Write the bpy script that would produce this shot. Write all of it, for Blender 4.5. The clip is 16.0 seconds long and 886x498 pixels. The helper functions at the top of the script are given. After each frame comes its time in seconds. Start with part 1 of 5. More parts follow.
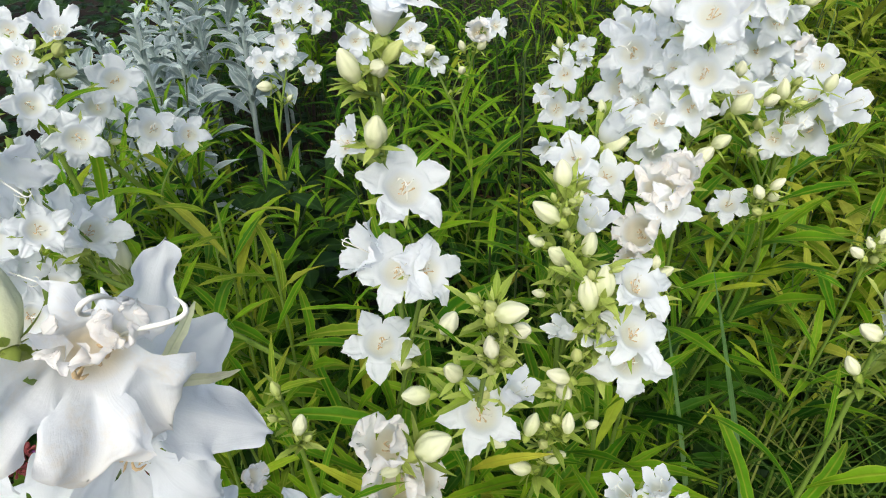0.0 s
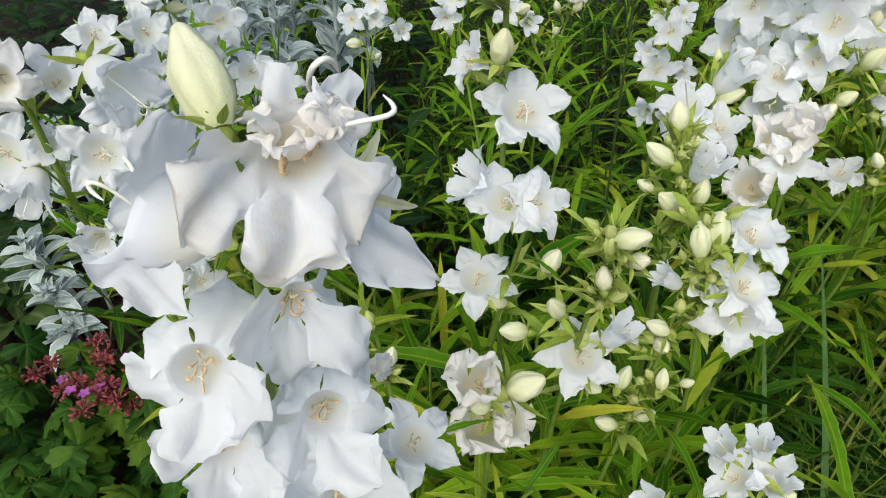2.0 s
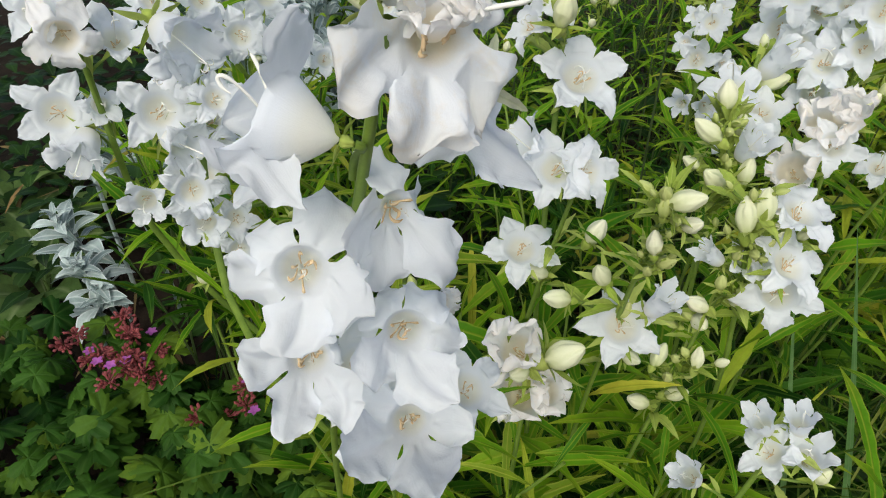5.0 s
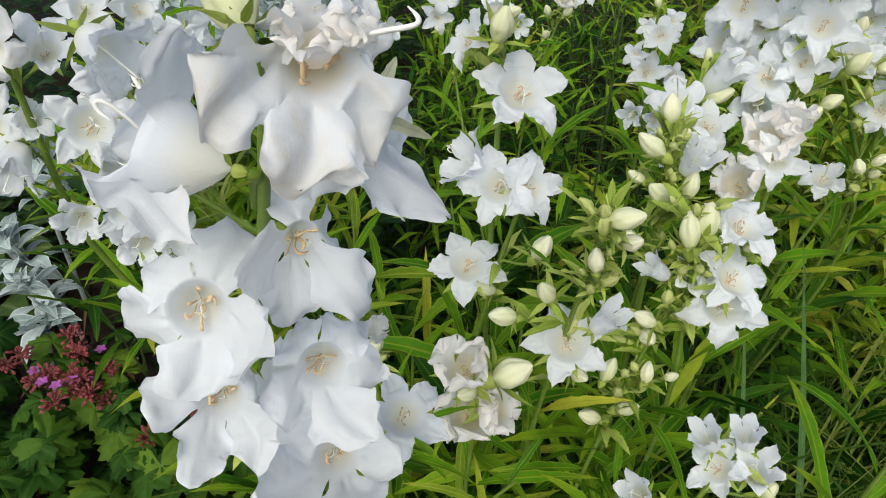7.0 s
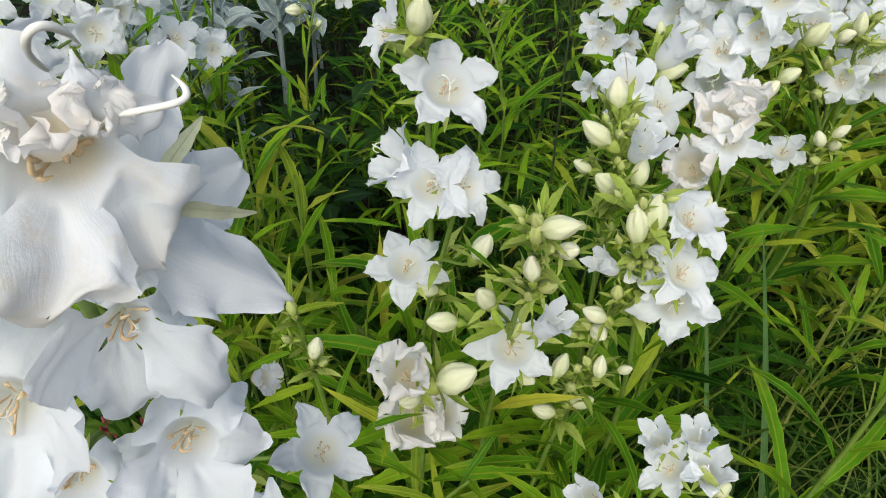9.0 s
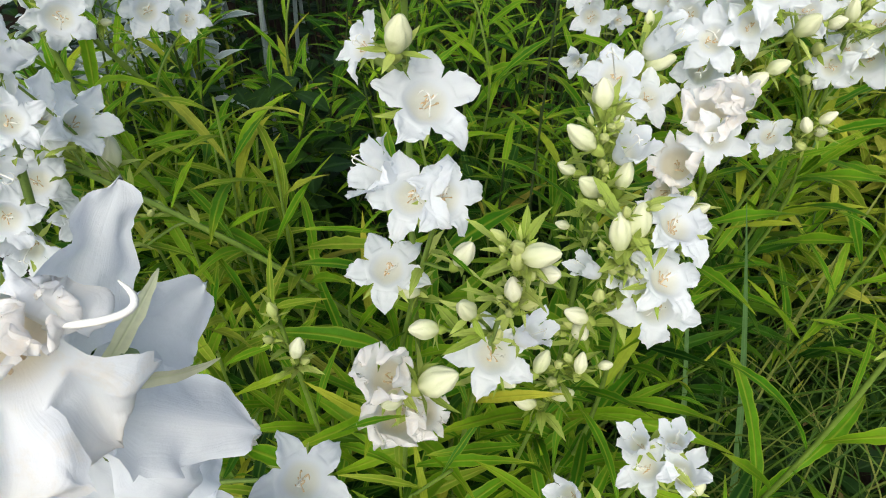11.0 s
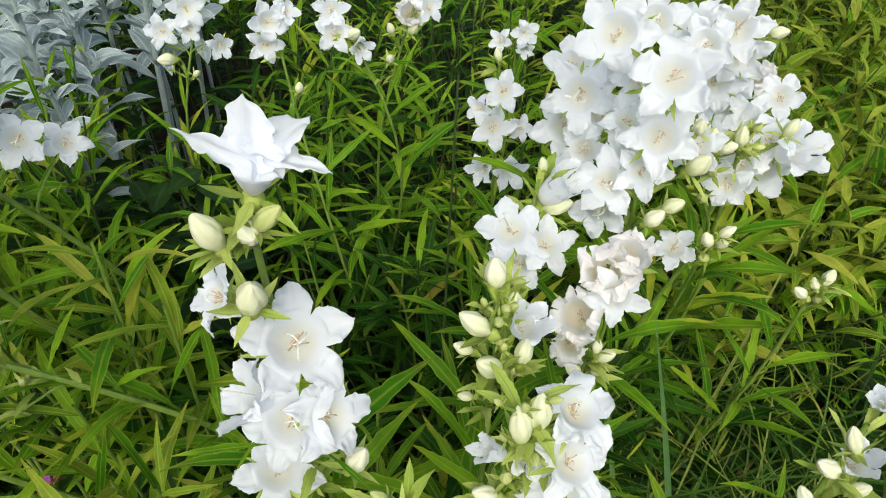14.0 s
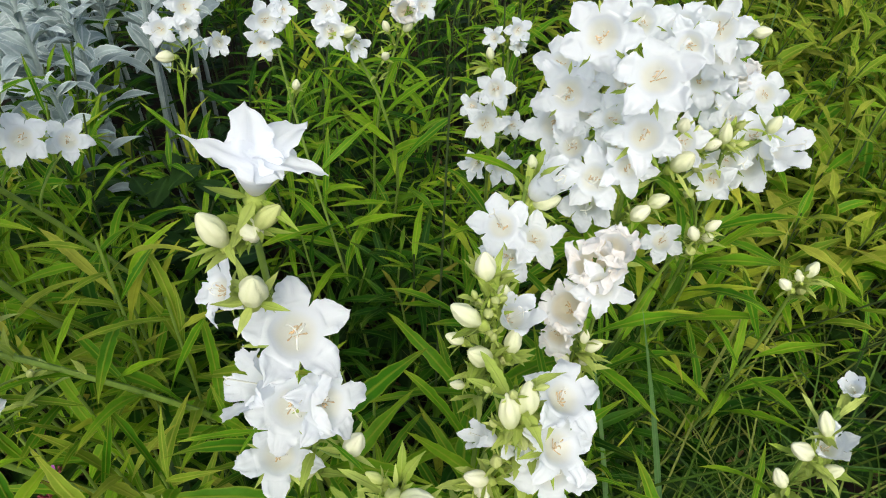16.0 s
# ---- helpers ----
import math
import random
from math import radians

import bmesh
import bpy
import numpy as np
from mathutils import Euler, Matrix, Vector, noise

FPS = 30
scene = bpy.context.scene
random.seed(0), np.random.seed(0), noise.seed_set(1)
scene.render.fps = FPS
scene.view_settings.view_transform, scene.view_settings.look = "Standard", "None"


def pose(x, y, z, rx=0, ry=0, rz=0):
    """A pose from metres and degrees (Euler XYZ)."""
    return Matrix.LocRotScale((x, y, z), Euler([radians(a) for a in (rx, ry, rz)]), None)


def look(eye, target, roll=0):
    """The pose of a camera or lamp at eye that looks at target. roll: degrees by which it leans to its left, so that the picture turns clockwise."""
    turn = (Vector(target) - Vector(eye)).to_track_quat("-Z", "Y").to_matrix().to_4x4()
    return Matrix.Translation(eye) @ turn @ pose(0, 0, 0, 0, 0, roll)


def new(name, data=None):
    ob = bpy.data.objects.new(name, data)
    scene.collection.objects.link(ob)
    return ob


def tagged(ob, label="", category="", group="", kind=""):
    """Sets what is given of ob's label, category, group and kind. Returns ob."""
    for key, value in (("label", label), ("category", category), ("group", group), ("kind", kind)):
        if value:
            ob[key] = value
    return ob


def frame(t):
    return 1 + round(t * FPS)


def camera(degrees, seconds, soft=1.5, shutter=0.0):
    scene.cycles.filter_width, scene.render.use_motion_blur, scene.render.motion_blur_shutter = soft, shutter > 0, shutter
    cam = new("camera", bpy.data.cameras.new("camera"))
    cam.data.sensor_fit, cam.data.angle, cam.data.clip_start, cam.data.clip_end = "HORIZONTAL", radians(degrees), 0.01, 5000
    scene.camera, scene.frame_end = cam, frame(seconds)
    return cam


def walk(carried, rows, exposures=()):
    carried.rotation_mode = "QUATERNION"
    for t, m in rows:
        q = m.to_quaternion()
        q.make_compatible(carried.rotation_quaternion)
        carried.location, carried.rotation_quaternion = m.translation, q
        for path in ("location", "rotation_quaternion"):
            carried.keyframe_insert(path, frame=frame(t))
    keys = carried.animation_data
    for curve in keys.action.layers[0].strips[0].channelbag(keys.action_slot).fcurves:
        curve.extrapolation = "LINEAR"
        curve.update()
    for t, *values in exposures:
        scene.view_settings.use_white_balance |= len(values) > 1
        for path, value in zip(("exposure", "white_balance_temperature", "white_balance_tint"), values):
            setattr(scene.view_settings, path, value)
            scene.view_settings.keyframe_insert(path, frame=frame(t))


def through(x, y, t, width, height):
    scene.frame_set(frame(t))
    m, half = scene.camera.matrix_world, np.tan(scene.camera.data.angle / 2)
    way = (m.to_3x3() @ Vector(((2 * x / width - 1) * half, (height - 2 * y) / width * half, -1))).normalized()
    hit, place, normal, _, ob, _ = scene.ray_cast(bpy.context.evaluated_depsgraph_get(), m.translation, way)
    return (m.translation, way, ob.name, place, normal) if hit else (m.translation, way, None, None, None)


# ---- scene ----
cam = camera(66.6, 16.0, soft=1.1)
METRES, EYE, TILT, LEAN, TURN = 0.27, 0.85, -38.0, 0.0, 0.0
ROWS = [
    (0.0, 0.0, 0.0, 0.0, -0.0, 0.0, 0.0),
    (0.5, -0.0147, -0.0001, 0.0069, 0.93, 0.69, -0.2),
    (1.0, -0.035, 0.0028, -0.0079, 2.05, 0.22, -0.88),
    (1.5, -0.0534, -0.0046, -0.0459, 3.44, -0.13, -2.36),
    (2.0, -0.0745, 0.0156, -0.0903, 5.13, -1.51, -3.58),
    (2.5, -0.0724, 0.0008, -0.1443, 4.93, -1.82, -4.05),
    (3.0, -0.0915, -0.0073, -0.1483, 5.42, -1.2, -4.82),
    (3.5, -0.1143, 0.0069, -0.1397, 5.8, -0.92, -5.59),
    (4.0, -0.1271, -0.0163, -0.1545, 6.33, -1.4, -5.89),
    (6.5, -0.1163, 0.0047, -0.1629, 4.5, -0.96, -5.66),
    (7.0, -0.0908, 0.0181, -0.1392, 3.39, -0.44, -5.31),
    (7.5, -0.0768, 0.0098, -0.1268, 3.44, -0.35, -5.11),
    (8.0, -0.0618, 0.0205, -0.1196, 2.75, -0.69, -4.97),
    (8.5, -0.0375, 0.0574, -0.086, 1.58, -0.07, -4.79),
    (9.0, -0.0271, 0.0948, -0.0672, 1.59, -3.67, -3.49),
    (11.5, -0.0255, 0.104, 0.0484, -0.14, -8.09, -3.65),
    (12.0, -0.0117, 0.0948, 0.0833, -1.02, -7.32, -3.05),
    (12.5, 0.0253, 0.1385, 0.1705, -2.39, -6.0, -2.19),
    (13.0, 0.0441, 0.193, 0.209, -4.25, -6.04, -2.12),
    (13.5, 0.0531, 0.206, 0.2574, -5.12, -5.49, -1.62),
    (14.0, 0.0402, 0.213, 0.2884, -5.32, -6.09, -0.95),
    (14.5, 0.035, 0.2121, 0.2893, -4.63, -6.66, -0.25),
    (15.0, 0.0262, 0.2127, 0.2896, -4.73, -7.03, -0.34),
    (15.5, 0.0385, 0.1954, 0.2819, -4.96, -7.57, -0.6),
    (16.0, 0.0446, 0.1652, 0.2962, -5.55, -6.66, -0.78),
]
walk(cam, [(t, pose(0, 0, EYE, TILT, LEAN, TURN) @ pose(METRES * x, METRES * y, METRES * z, 90 + pitch, roll, yaw)) for t, x, y, z, yaw, pitch, roll in ROWS], exposures=[(0.0, 0.20), (1.0, 0.18), (2.0, 0.01), (4.0, -0.08), (6.5, -0.07), (9.0, -0.02), (11.5, 0.19), (12.5, 0.19), (16.0, 0.19)])

# ---- light ----
SUN_EL, SUN_AZ = radians(50), radians(190)
world = bpy.data.worlds.new("sky")
scene.world = world
world.use_nodes = True
wn, wl = world.node_tree.nodes, world.node_tree.links
sky = wn.new("ShaderNodeTexSky")
sky.sky_type, sky.sun_disc = "NISHITA", False
sky.sun_elevation, sky.sun_rotation = SUN_EL, SUN_AZ
sky.air_density, sky.dust_density, sky.ozone_density = 1.0, 5.0, 1.0
wl.new(sky.outputs["Color"], wn["Background"].inputs["Color"])
wn["Background"].inputs["Strength"].default_value = 0.15
sun = new("sun", bpy.data.lights.new("sun", "SUN"))
sun.data.energy, sun.data.angle, sun.data.color = 1.5, radians(60), (0.91, 1.0, 0.98)
toward_sun = Vector((math.sin(SUN_AZ) * math.cos(SUN_EL), math.cos(SUN_AZ) * math.cos(SUN_EL), math.sin(SUN_EL)))
sun.matrix_world = look(toward_sun * 20, (0, 0, 0))


# ---- materials ----
def material(name):
    m = bpy.data.materials.new(name)
    m.use_nodes = True
    m.node_tree.nodes.clear()
    n = m.node_tree.nodes
    out = n.new("ShaderNodeOutputMaterial")
    return m, n, m.node_tree.links, out


def ramp(n, stops):
    r = n.new("ShaderNodeValToRGB")
    e = r.color_ramp.elements
    while len(e) < len(stops):
        e.new(0.5)
    for el, (p, c) in zip(e, stops):
        el.position, el.color = p, (*c, 1)
    return r


def math_node(n, l, op, a, b=0.0, clamp=False):
    m = n.new("ShaderNodeMath")
    m.operation, m.use_clamp = op, clamp
    for i, v in enumerate((a, b)):
        if isinstance(v, (int, float)):
            m.inputs[i].default_value = v
        else:
            l.new(v, m.inputs[i])
    return m.outputs[0]


def mixed(n, l, fac, a, b, mode="MIX"):
    m = n.new("ShaderNodeMix")
    m.data_type, m.blend_type = "RGBA", mode
    for sock, v in ((m.inputs[0], fac), (m.inputs[6], a), (m.inputs[7], b)):
        if isinstance(v, (int, float)):
            sock.default_value = v
        elif isinstance(v, tuple):
            sock.default_value = (*v, 1)
        else:
            l.new(v, sock)
    return m.outputs[2]


def noise_tex(n, l, vec, scale, detail=4.0, rough=0.6):
    t = n.new("ShaderNodeTexNoise")
    t.inputs["Scale"].default_value = scale
    t.inputs["Detail"].default_value = detail
    t.inputs["Roughness"].default_value = rough
    if vec is not None:
        l.new(vec, t.inputs["Vector"])
    return t.outputs["Fac"]


def thin_surface(n, l, out, colour, through, gloss, rough, bump=None, bump_strength=0.3, bump_dist=0.001):
    """A thin leaf or petal: a glossy coated face, with light coming through from behind."""
    p = n.new("ShaderNodeBsdfPrincipled")
    tr = n.new("ShaderNodeBsdfTranslucent")
    mix = n.new("ShaderNodeMixShader")
    mix.inputs[0].default_value = through
    l.new(colour, p.inputs["Base Color"])
    l.new(colour, tr.inputs["Color"])
    p.inputs["Roughness"].default_value = rough
    p.inputs["Specular IOR Level"].default_value = gloss * 0.4
    if bump is not None:
        b = n.new("ShaderNodeBump")
        b.inputs["Strength"].default_value, b.inputs["Distance"].default_value = bump_strength, bump_dist
        l.new(bump, b.inputs["Height"])
        l.new(b.outputs[0], p.inputs["Normal"])
    l.new(p.outputs[0], mix.inputs[1])
    l.new(tr.outputs[0], mix.inputs[2])
    l.new(mix.outputs[0], out.inputs["Surface"])


def variation(n, l):
    """A number of each object's own plus one of each loose piece's own, wrapped to 0..1."""
    oi, geo = n.new("ShaderNodeObjectInfo"), n.new("ShaderNodeNewGeometry")
    return math_node(n, l, "FRACT", math_node(n, l, "ADD", oi.outputs["Random"], geo.outputs["Random Per Island"]))


def uv_axes(n, l):
    uv, sep = n.new("ShaderNodeUVMap"), n.new("ShaderNodeSeparateXYZ")
    l.new(uv.outputs[0], sep.inputs[0])
    return sep.outputs[0], sep.outputs[1], uv.outputs[0]


def petal_material(name, white, throat, edge, stain):
    m, n, l, out = material(name)
    u, v, uv = uv_axes(n, l)
    coord = n.new("ShaderNodeTexCoord")
    deep = ramp(n, [(0.0, throat), (0.25, throat), (0.45, white), (1.0, white)])
    l.new(u, deep.inputs[0])
    patch = noise_tex(n, l, coord.outputs["Object"], 5.0, 5, 0.65)
    r = ramp(n, [(0.60 - 0.18 * stain, (0, 0, 0)), (0.74, (1, 1, 1))])
    l.new(patch, r.inputs[0])
    fac = math_node(n, l, "MULTIPLY", r.outputs[0], stain)
    col = mixed(n, l, fac, deep.outputs[0], edge)
    tips = math_node(n, l, "MULTIPLY", math_node(n, l, "SUBTRACT", u, 0.72, True), math_node(n, l, "MULTIPLY", patch, 5.0 * stain), True)
    col = mixed(n, l, tips, col, edge)
    stretch = n.new("ShaderNodeMapping")
    stretch.inputs["Scale"].default_value = (2.0, 16.0, 1.0)
    l.new(uv, stretch.inputs["Vector"])
    veins = noise_tex(n, l, stretch.outputs[0], 1.6, 4, 0.6)
    fine = noise_tex(n, l, coord.outputs["Object"], 16.0, 5, 0.65)
    relief = math_node(n, l, "ADD", math_node(n, l, "MULTIPLY", veins, 0.8), fine)
    thin_surface(n, l, out, col, 0.48, 0.2, 0.55, relief, 0.14, 0.04)
    return m


def leaf_material(name, stops, rib, rib_amount, through, gloss, rough, tip=None, margin=0.0):
    m, n, l, out = material(name)
    u, v, uv = uv_axes(n, l)
    rnd = ramp(n, stops)
    l.new(variation(n, l), rnd.inputs[0])
    coord = n.new("ShaderNodeNewGeometry")
    blot = noise_tex(n, l, coord.outputs["Position"], 60.0, 5, 0.7)
    shade = ramp(n, [(0.3, (0.72, 0.72, 0.72)), (0.7, (1.2, 1.2, 1.15))])
    l.new(blot, shade.inputs[0])
    col = mixed(n, l, 1.0, rnd.outputs[0], shade.outputs[0], "MULTIPLY")
    off = math_node(n, l, "ABSOLUTE", math_node(n, l, "SUBTRACT", u, 0.5))
    line = math_node(n, l, "SUBTRACT", 1.0, math_node(n, l, "MULTIPLY", off, 9.0), True)
    col = mixed(n, l, math_node(n, l, "MULTIPLY", line, rib_amount), col, rib)
    if margin:
        rim = math_node(n, l, "MULTIPLY", math_node(n, l, "SUBTRACT", off, 0.39, True), 9.0, True)
        col = mixed(n, l, math_node(n, l, "MULTIPLY", rim, margin), col, rib)
    if tip is not None:
        far = math_node(n, l, "MULTIPLY", math_node(n, l, "SUBTRACT", v, 0.72, True), 2.4, True)
        col = mixed(n, l, math_node(n, l, "MULTIPLY", far, blot), col, tip)
    relief = math_node(n, l, "ADD", math_node(n, l, "MULTIPLY", line, -0.8), blot)
    thin_surface(n, l, out, col, through, gloss, rough, relief, 0.35, 0.0015)
    return m


def solid_material(name, stops, scale, rough, gloss=0.4, bump=0.3, dist=0.001):
    m, n, l, out = material(name)
    geo = n.new("ShaderNodeNewGeometry")
    a = noise_tex(n, l, geo.outputs["Position"], scale, 6, 0.65)
    b = noise_tex(n, l, geo.outputs["Position"], scale * 7, 4, 0.7)
    mix = math_node(n, l, "ADD", math_node(n, l, "MULTIPLY", a, 0.7), math_node(n, l, "MULTIPLY", b, 0.3))
    r = ramp(n, stops)
    l.new(mix, r.inputs[0])
    p = n.new("ShaderNodeBsdfPrincipled")
    l.new(r.outputs[0], p.inputs["Base Color"])
    p.inputs["Roughness"].default_value, p.inputs["Specular IOR Level"].default_value = rough, gloss
    bp = n.new("ShaderNodeBump")
    bp.inputs["Strength"].default_value, bp.inputs["Distance"].default_value = bump, dist
    l.new(mix, bp.inputs["Height"])
    l.new(bp.outputs[0], p.inputs["Normal"])
    l.new(p.outputs[0], out.inputs["Surface"])
    return m


PETAL = petal_material("white_petal", (0.905, 0.94, 0.97), (0.90, 0.905, 0.83), (0.76, 0.68, 0.54), 0.08)
FADED = petal_material("faded_petal", (0.945, 0.945, 0.935), (0.90, 0.84, 0.70), (0.84, 0.70, 0.50), 0.32)
LIMP = petal_material("limp_petal", (0.92, 0.945, 0.965), (0.92, 0.85, 0.70), (0.82, 0.64, 0.36), 0.36)
STYLE = solid_material("cream_style", [(0.3, (0.80, 0.80, 0.70)), (0.7, (0.85, 0.85, 0.80))], 300, 0.5)
ANTHER = solid_material("tan_anther", [(0.3, (0.56, 0.36, 0.16)), (0.7, (0.78, 0.64, 0.42))], 400, 0.8)


def bud_material(name, pale, green):
    m, n, l, out = material(name)
    u, v, uv = uv_axes(n, l)
    ridge = math_node(n, l, "ABSOLUTE", math_node(n, l, "SUBTRACT", math_node(n, l, "FRACT", math_node(n, l, "MULTIPLY", u, 5.0)), 0.5))
    line = math_node(n, l, "SUBTRACT", 1.0, math_node(n, l, "MULTIPLY", ridge, 5.0), True)
    low = math_node(n, l, "SUBTRACT", 0.75, v, True)
    var = math_node(n, l, "MULTIPLY", variation(n, l), 0.35)
    fac = math_node(n, l, "ADD", math_node(n, l, "ADD", math_node(n, l, "MULTIPLY", line, 0.09), math_node(n, l, "MULTIPLY", low, 0.45)), var, True)
    col = mixed(n, l, fac, pale, green)
    coord = n.new("ShaderNodeTexCoord")
    thin_surface(n, l, out, col, 0.12, 0.3, 0.5, noise_tex(n, l, coord.outputs["Object"], 9, 3), 0.10, 0.02)
    return m


BUD = bud_material("cream_bud", (0.80, 0.80, 0.59), (0.50, 0.58, 0.21))
GREEN_BUD = bud_material("green_bud", (0.56, 0.60, 0.24), (0.30, 0.40, 0.07))
STEM = solid_material("green_stem", [(0.3, (0.09, 0.16, 0.02)), (0.7, (0.20, 0.30, 0.045))], 90, 0.5)
# older leaves: deeper green than the tips, darkened further as painted gap shade
LEAF = leaf_material("shaded_bellflower_leaf", [(0.0, (0.006, 0.034, 0.002)), (0.4, (0.013, 0.060, 0.003)), (0.8, (0.027, 0.098, 0.004)), (0.97, (0.080, 0.170, 0.009)), (1.0, (0.26, 0.22, 0.03))],
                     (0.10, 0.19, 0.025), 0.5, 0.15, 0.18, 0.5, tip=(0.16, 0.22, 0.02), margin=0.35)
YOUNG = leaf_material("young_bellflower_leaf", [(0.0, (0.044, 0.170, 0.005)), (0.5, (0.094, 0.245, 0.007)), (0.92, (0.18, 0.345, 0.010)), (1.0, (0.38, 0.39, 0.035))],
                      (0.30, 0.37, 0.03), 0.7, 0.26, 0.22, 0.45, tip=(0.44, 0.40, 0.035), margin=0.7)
OLIVE = leaf_material("yellowing_bellflower_leaf", [(0.0, (0.10, 0.20, 0.010)), (0.6, (0.19, 0.29, 0.018)), (1.0, (0.34, 0.37, 0.045))],
                      (0.40, 0.42, 0.06), 0.6, 0.28, 0.2, 0.5, tip=(0.46, 0.38, 0.05), margin=0.6)
CALYX = leaf_material("calyx_green", [(0.0, (0.27, 0.38, 0.05)), (1.0, (0.50, 0.58, 0.15))], (0.45, 0.52, 0.14), 0.4, 0.25, 0.35, 0.45)
PALE_SEPAL = leaf_material("pale_sepal", [(0.0, (0.70, 0.72, 0.42)), (1.0, (0.80, 0.80, 0.58))], (0.60, 0.66, 0.30), 0.4, 0.3, 0.3, 0.5)
# dark green leaf, its colour lowered further to stand for shade in the gaps
UNDER = leaf_material("shade_darkened_round_leaf", [(0.0, (0.008, 0.028, 0.005)), (1.0, (0.024, 0.062, 0.009))], (0.05, 0.11, 0.025), 0.5, 0.2, 0.4, 0.42)
GRASS = leaf_material("grass_blade", [(0.0, (0.030, 0.085, 0.009)), (0.6, (0.080, 0.155, 0.015)), (1.0, (0.24, 0.27, 0.055))], (0.25, 0.33, 0.10), 0.3, 0.25, 0.35, 0.45)
BLUE_GRASS = leaf_material("bluish_grass_blade", [(0.0, (0.09, 0.20, 0.055)), (1.0, (0.15, 0.28, 0.09))], (0.20, 0.30, 0.15), 0.4, 0.25, 0.4, 0.45)
SILVER = leaf_material("silver_felt", [(0.0, (0.23, 0.305, 0.295)), (1.0, (0.44, 0.525, 0.51))], (0.68, 0.74, 0.73), 0.45, 0.12, 0.05, 0.95, margin=0.9)
GERANIUM = leaf_material("geranium_leaf", [(0.0, (0.012, 0.048, 0.007)), (0.6, (0.040, 0.108, 0.012)), (1.0, (0.125, 0.21, 0.020))], (0.09, 0.18, 0.04), 0.3, 0.2, 0.2, 0.55)
BROAD = leaf_material("broad_soft_leaf", [(0.0, (0.060, 0.115, 0.030)), (1.0, (0.13, 0.20, 0.060))], (0.24, 0.31, 0.14), 0.6, 0.2, 0.15, 0.65)
DRY = leaf_material("dry_leaf", [(0.0, (0.16, 0.10, 0.04)), (1.0, (0.34, 0.24, 0.10))], (0.3, 0.22, 0.1), 0.3, 0.15, 0.2, 0.7)
RED = solid_material("red_seed_head", [(0.3, (0.11, 0.018, 0.022)), (0.7, (0.29, 0.062, 0.060))], 200, 0.6)
PINK = solid_material("magenta_petal", [(0.3, (0.25, 0.05, 0.24)), (0.7, (0.42, 0.12, 0.40))], 200, 0.6)
SOIL = solid_material("dark_soil", [(0.25, (0.012, 0.008, 0.006)), (0.55, (0.030, 0.021, 0.014)), (0.8, (0.07, 0.048, 0.032))], 38, 0.95, 0.2, 0.5, 0.006)
# dead stalk's colour; on the understorey stems it stands for shade between leaves
DARK_STEM = solid_material("dark_stalk", [(0.3, (0.02, 0.04, 0.010)), (0.7, (0.055, 0.09, 0.02))], 120, 0.6)


# ---- mesh helpers ----
class Shape:
    """Vertices, faces and one UV pair for each vertex, joined piece by piece."""

    def __init__(self):
        self.v, self.f, self.uv, self.count = [], [], [], 0

    def add(self, verts, faces, uvs):
        verts = np.asarray(verts, float)
        self.v.append(verts)
        self.uv.append(np.asarray(uvs, float))
        self.f.extend([tuple(i + self.count for i in face) for face in faces])
        self.count += len(verts)

    def mesh(self, name, mat, merge=0.0):
        me = bpy.data.meshes.new(name)
        me.from_pydata(np.concatenate(self.v).tolist(), [], self.f)
        layer = me.uv_layers.new(name="UVMap")
        idx = np.empty(len(me.loops), np.int32)
        me.loops.foreach_get("vertex_index", idx)
        layer.data.foreach_set("uv", np.concatenate(self.uv)[idx].astype(np.float32).ravel())
        if merge:
            bm = bmesh.new()
            bm.from_mesh(me)
            bmesh.ops.remove_doubles(bm, verts=bm.verts, dist=merge)
            bm.to_mesh(me)
            bm.free()
        me.polygons.foreach_set("use_smooth", np.ones(len(me.polygons), bool))
        me.materials.append(mat)
        me.update()
        return me


def part(name, mesh, parent, m=None, label=""):
    """One mesh object under a thing or a part, at the local pose m."""
    ob = new(name, mesh)
    ob.parent = parent
    if m is not None:
        ob.matrix_local = m
    if label:
        ob["label"] = label
    return ob


def grid_faces(rows, cols):
    return [(i * cols + j, i * cols + j + 1, (i + 1) * cols + j + 1, (i + 1) * cols + j) for i in range(rows - 1) for j in range(cols - 1)]


def tube(shape, pts, radii, sides=6):
    pts = [Vector(p) for p in pts]
    verts, uvs = [], []
    side = Vector((1, 0.13, 0.07))
    for i, p in enumerate(pts):
        d = (pts[min(i + 1, len(pts) - 1)] - pts[max(i - 1, 0)]).normalized()
        side = (side - d * side.dot(d)).normalized()
        other = d.cross(side)
        for k in range(sides + 1):
            a = 2 * math.pi * k / sides
            verts.append(p + (side * math.cos(a) + other * math.sin(a)) * radii[i])
            uvs.append((k / sides, i / (len(pts) - 1)))
    shape.add(verts, grid_faces(len(pts), sides + 1), uvs)


def bezier(a, b, c, d, n):
    a, b, c, d = (Vector(p) for p in (a, b, c, d))
    return [a * (1 - t) ** 3 + b * 3 * t * (1 - t) ** 2 + c * 3 * t * t * (1 - t) + d * t ** 3 for t in (i / n for i in range(n + 1))]


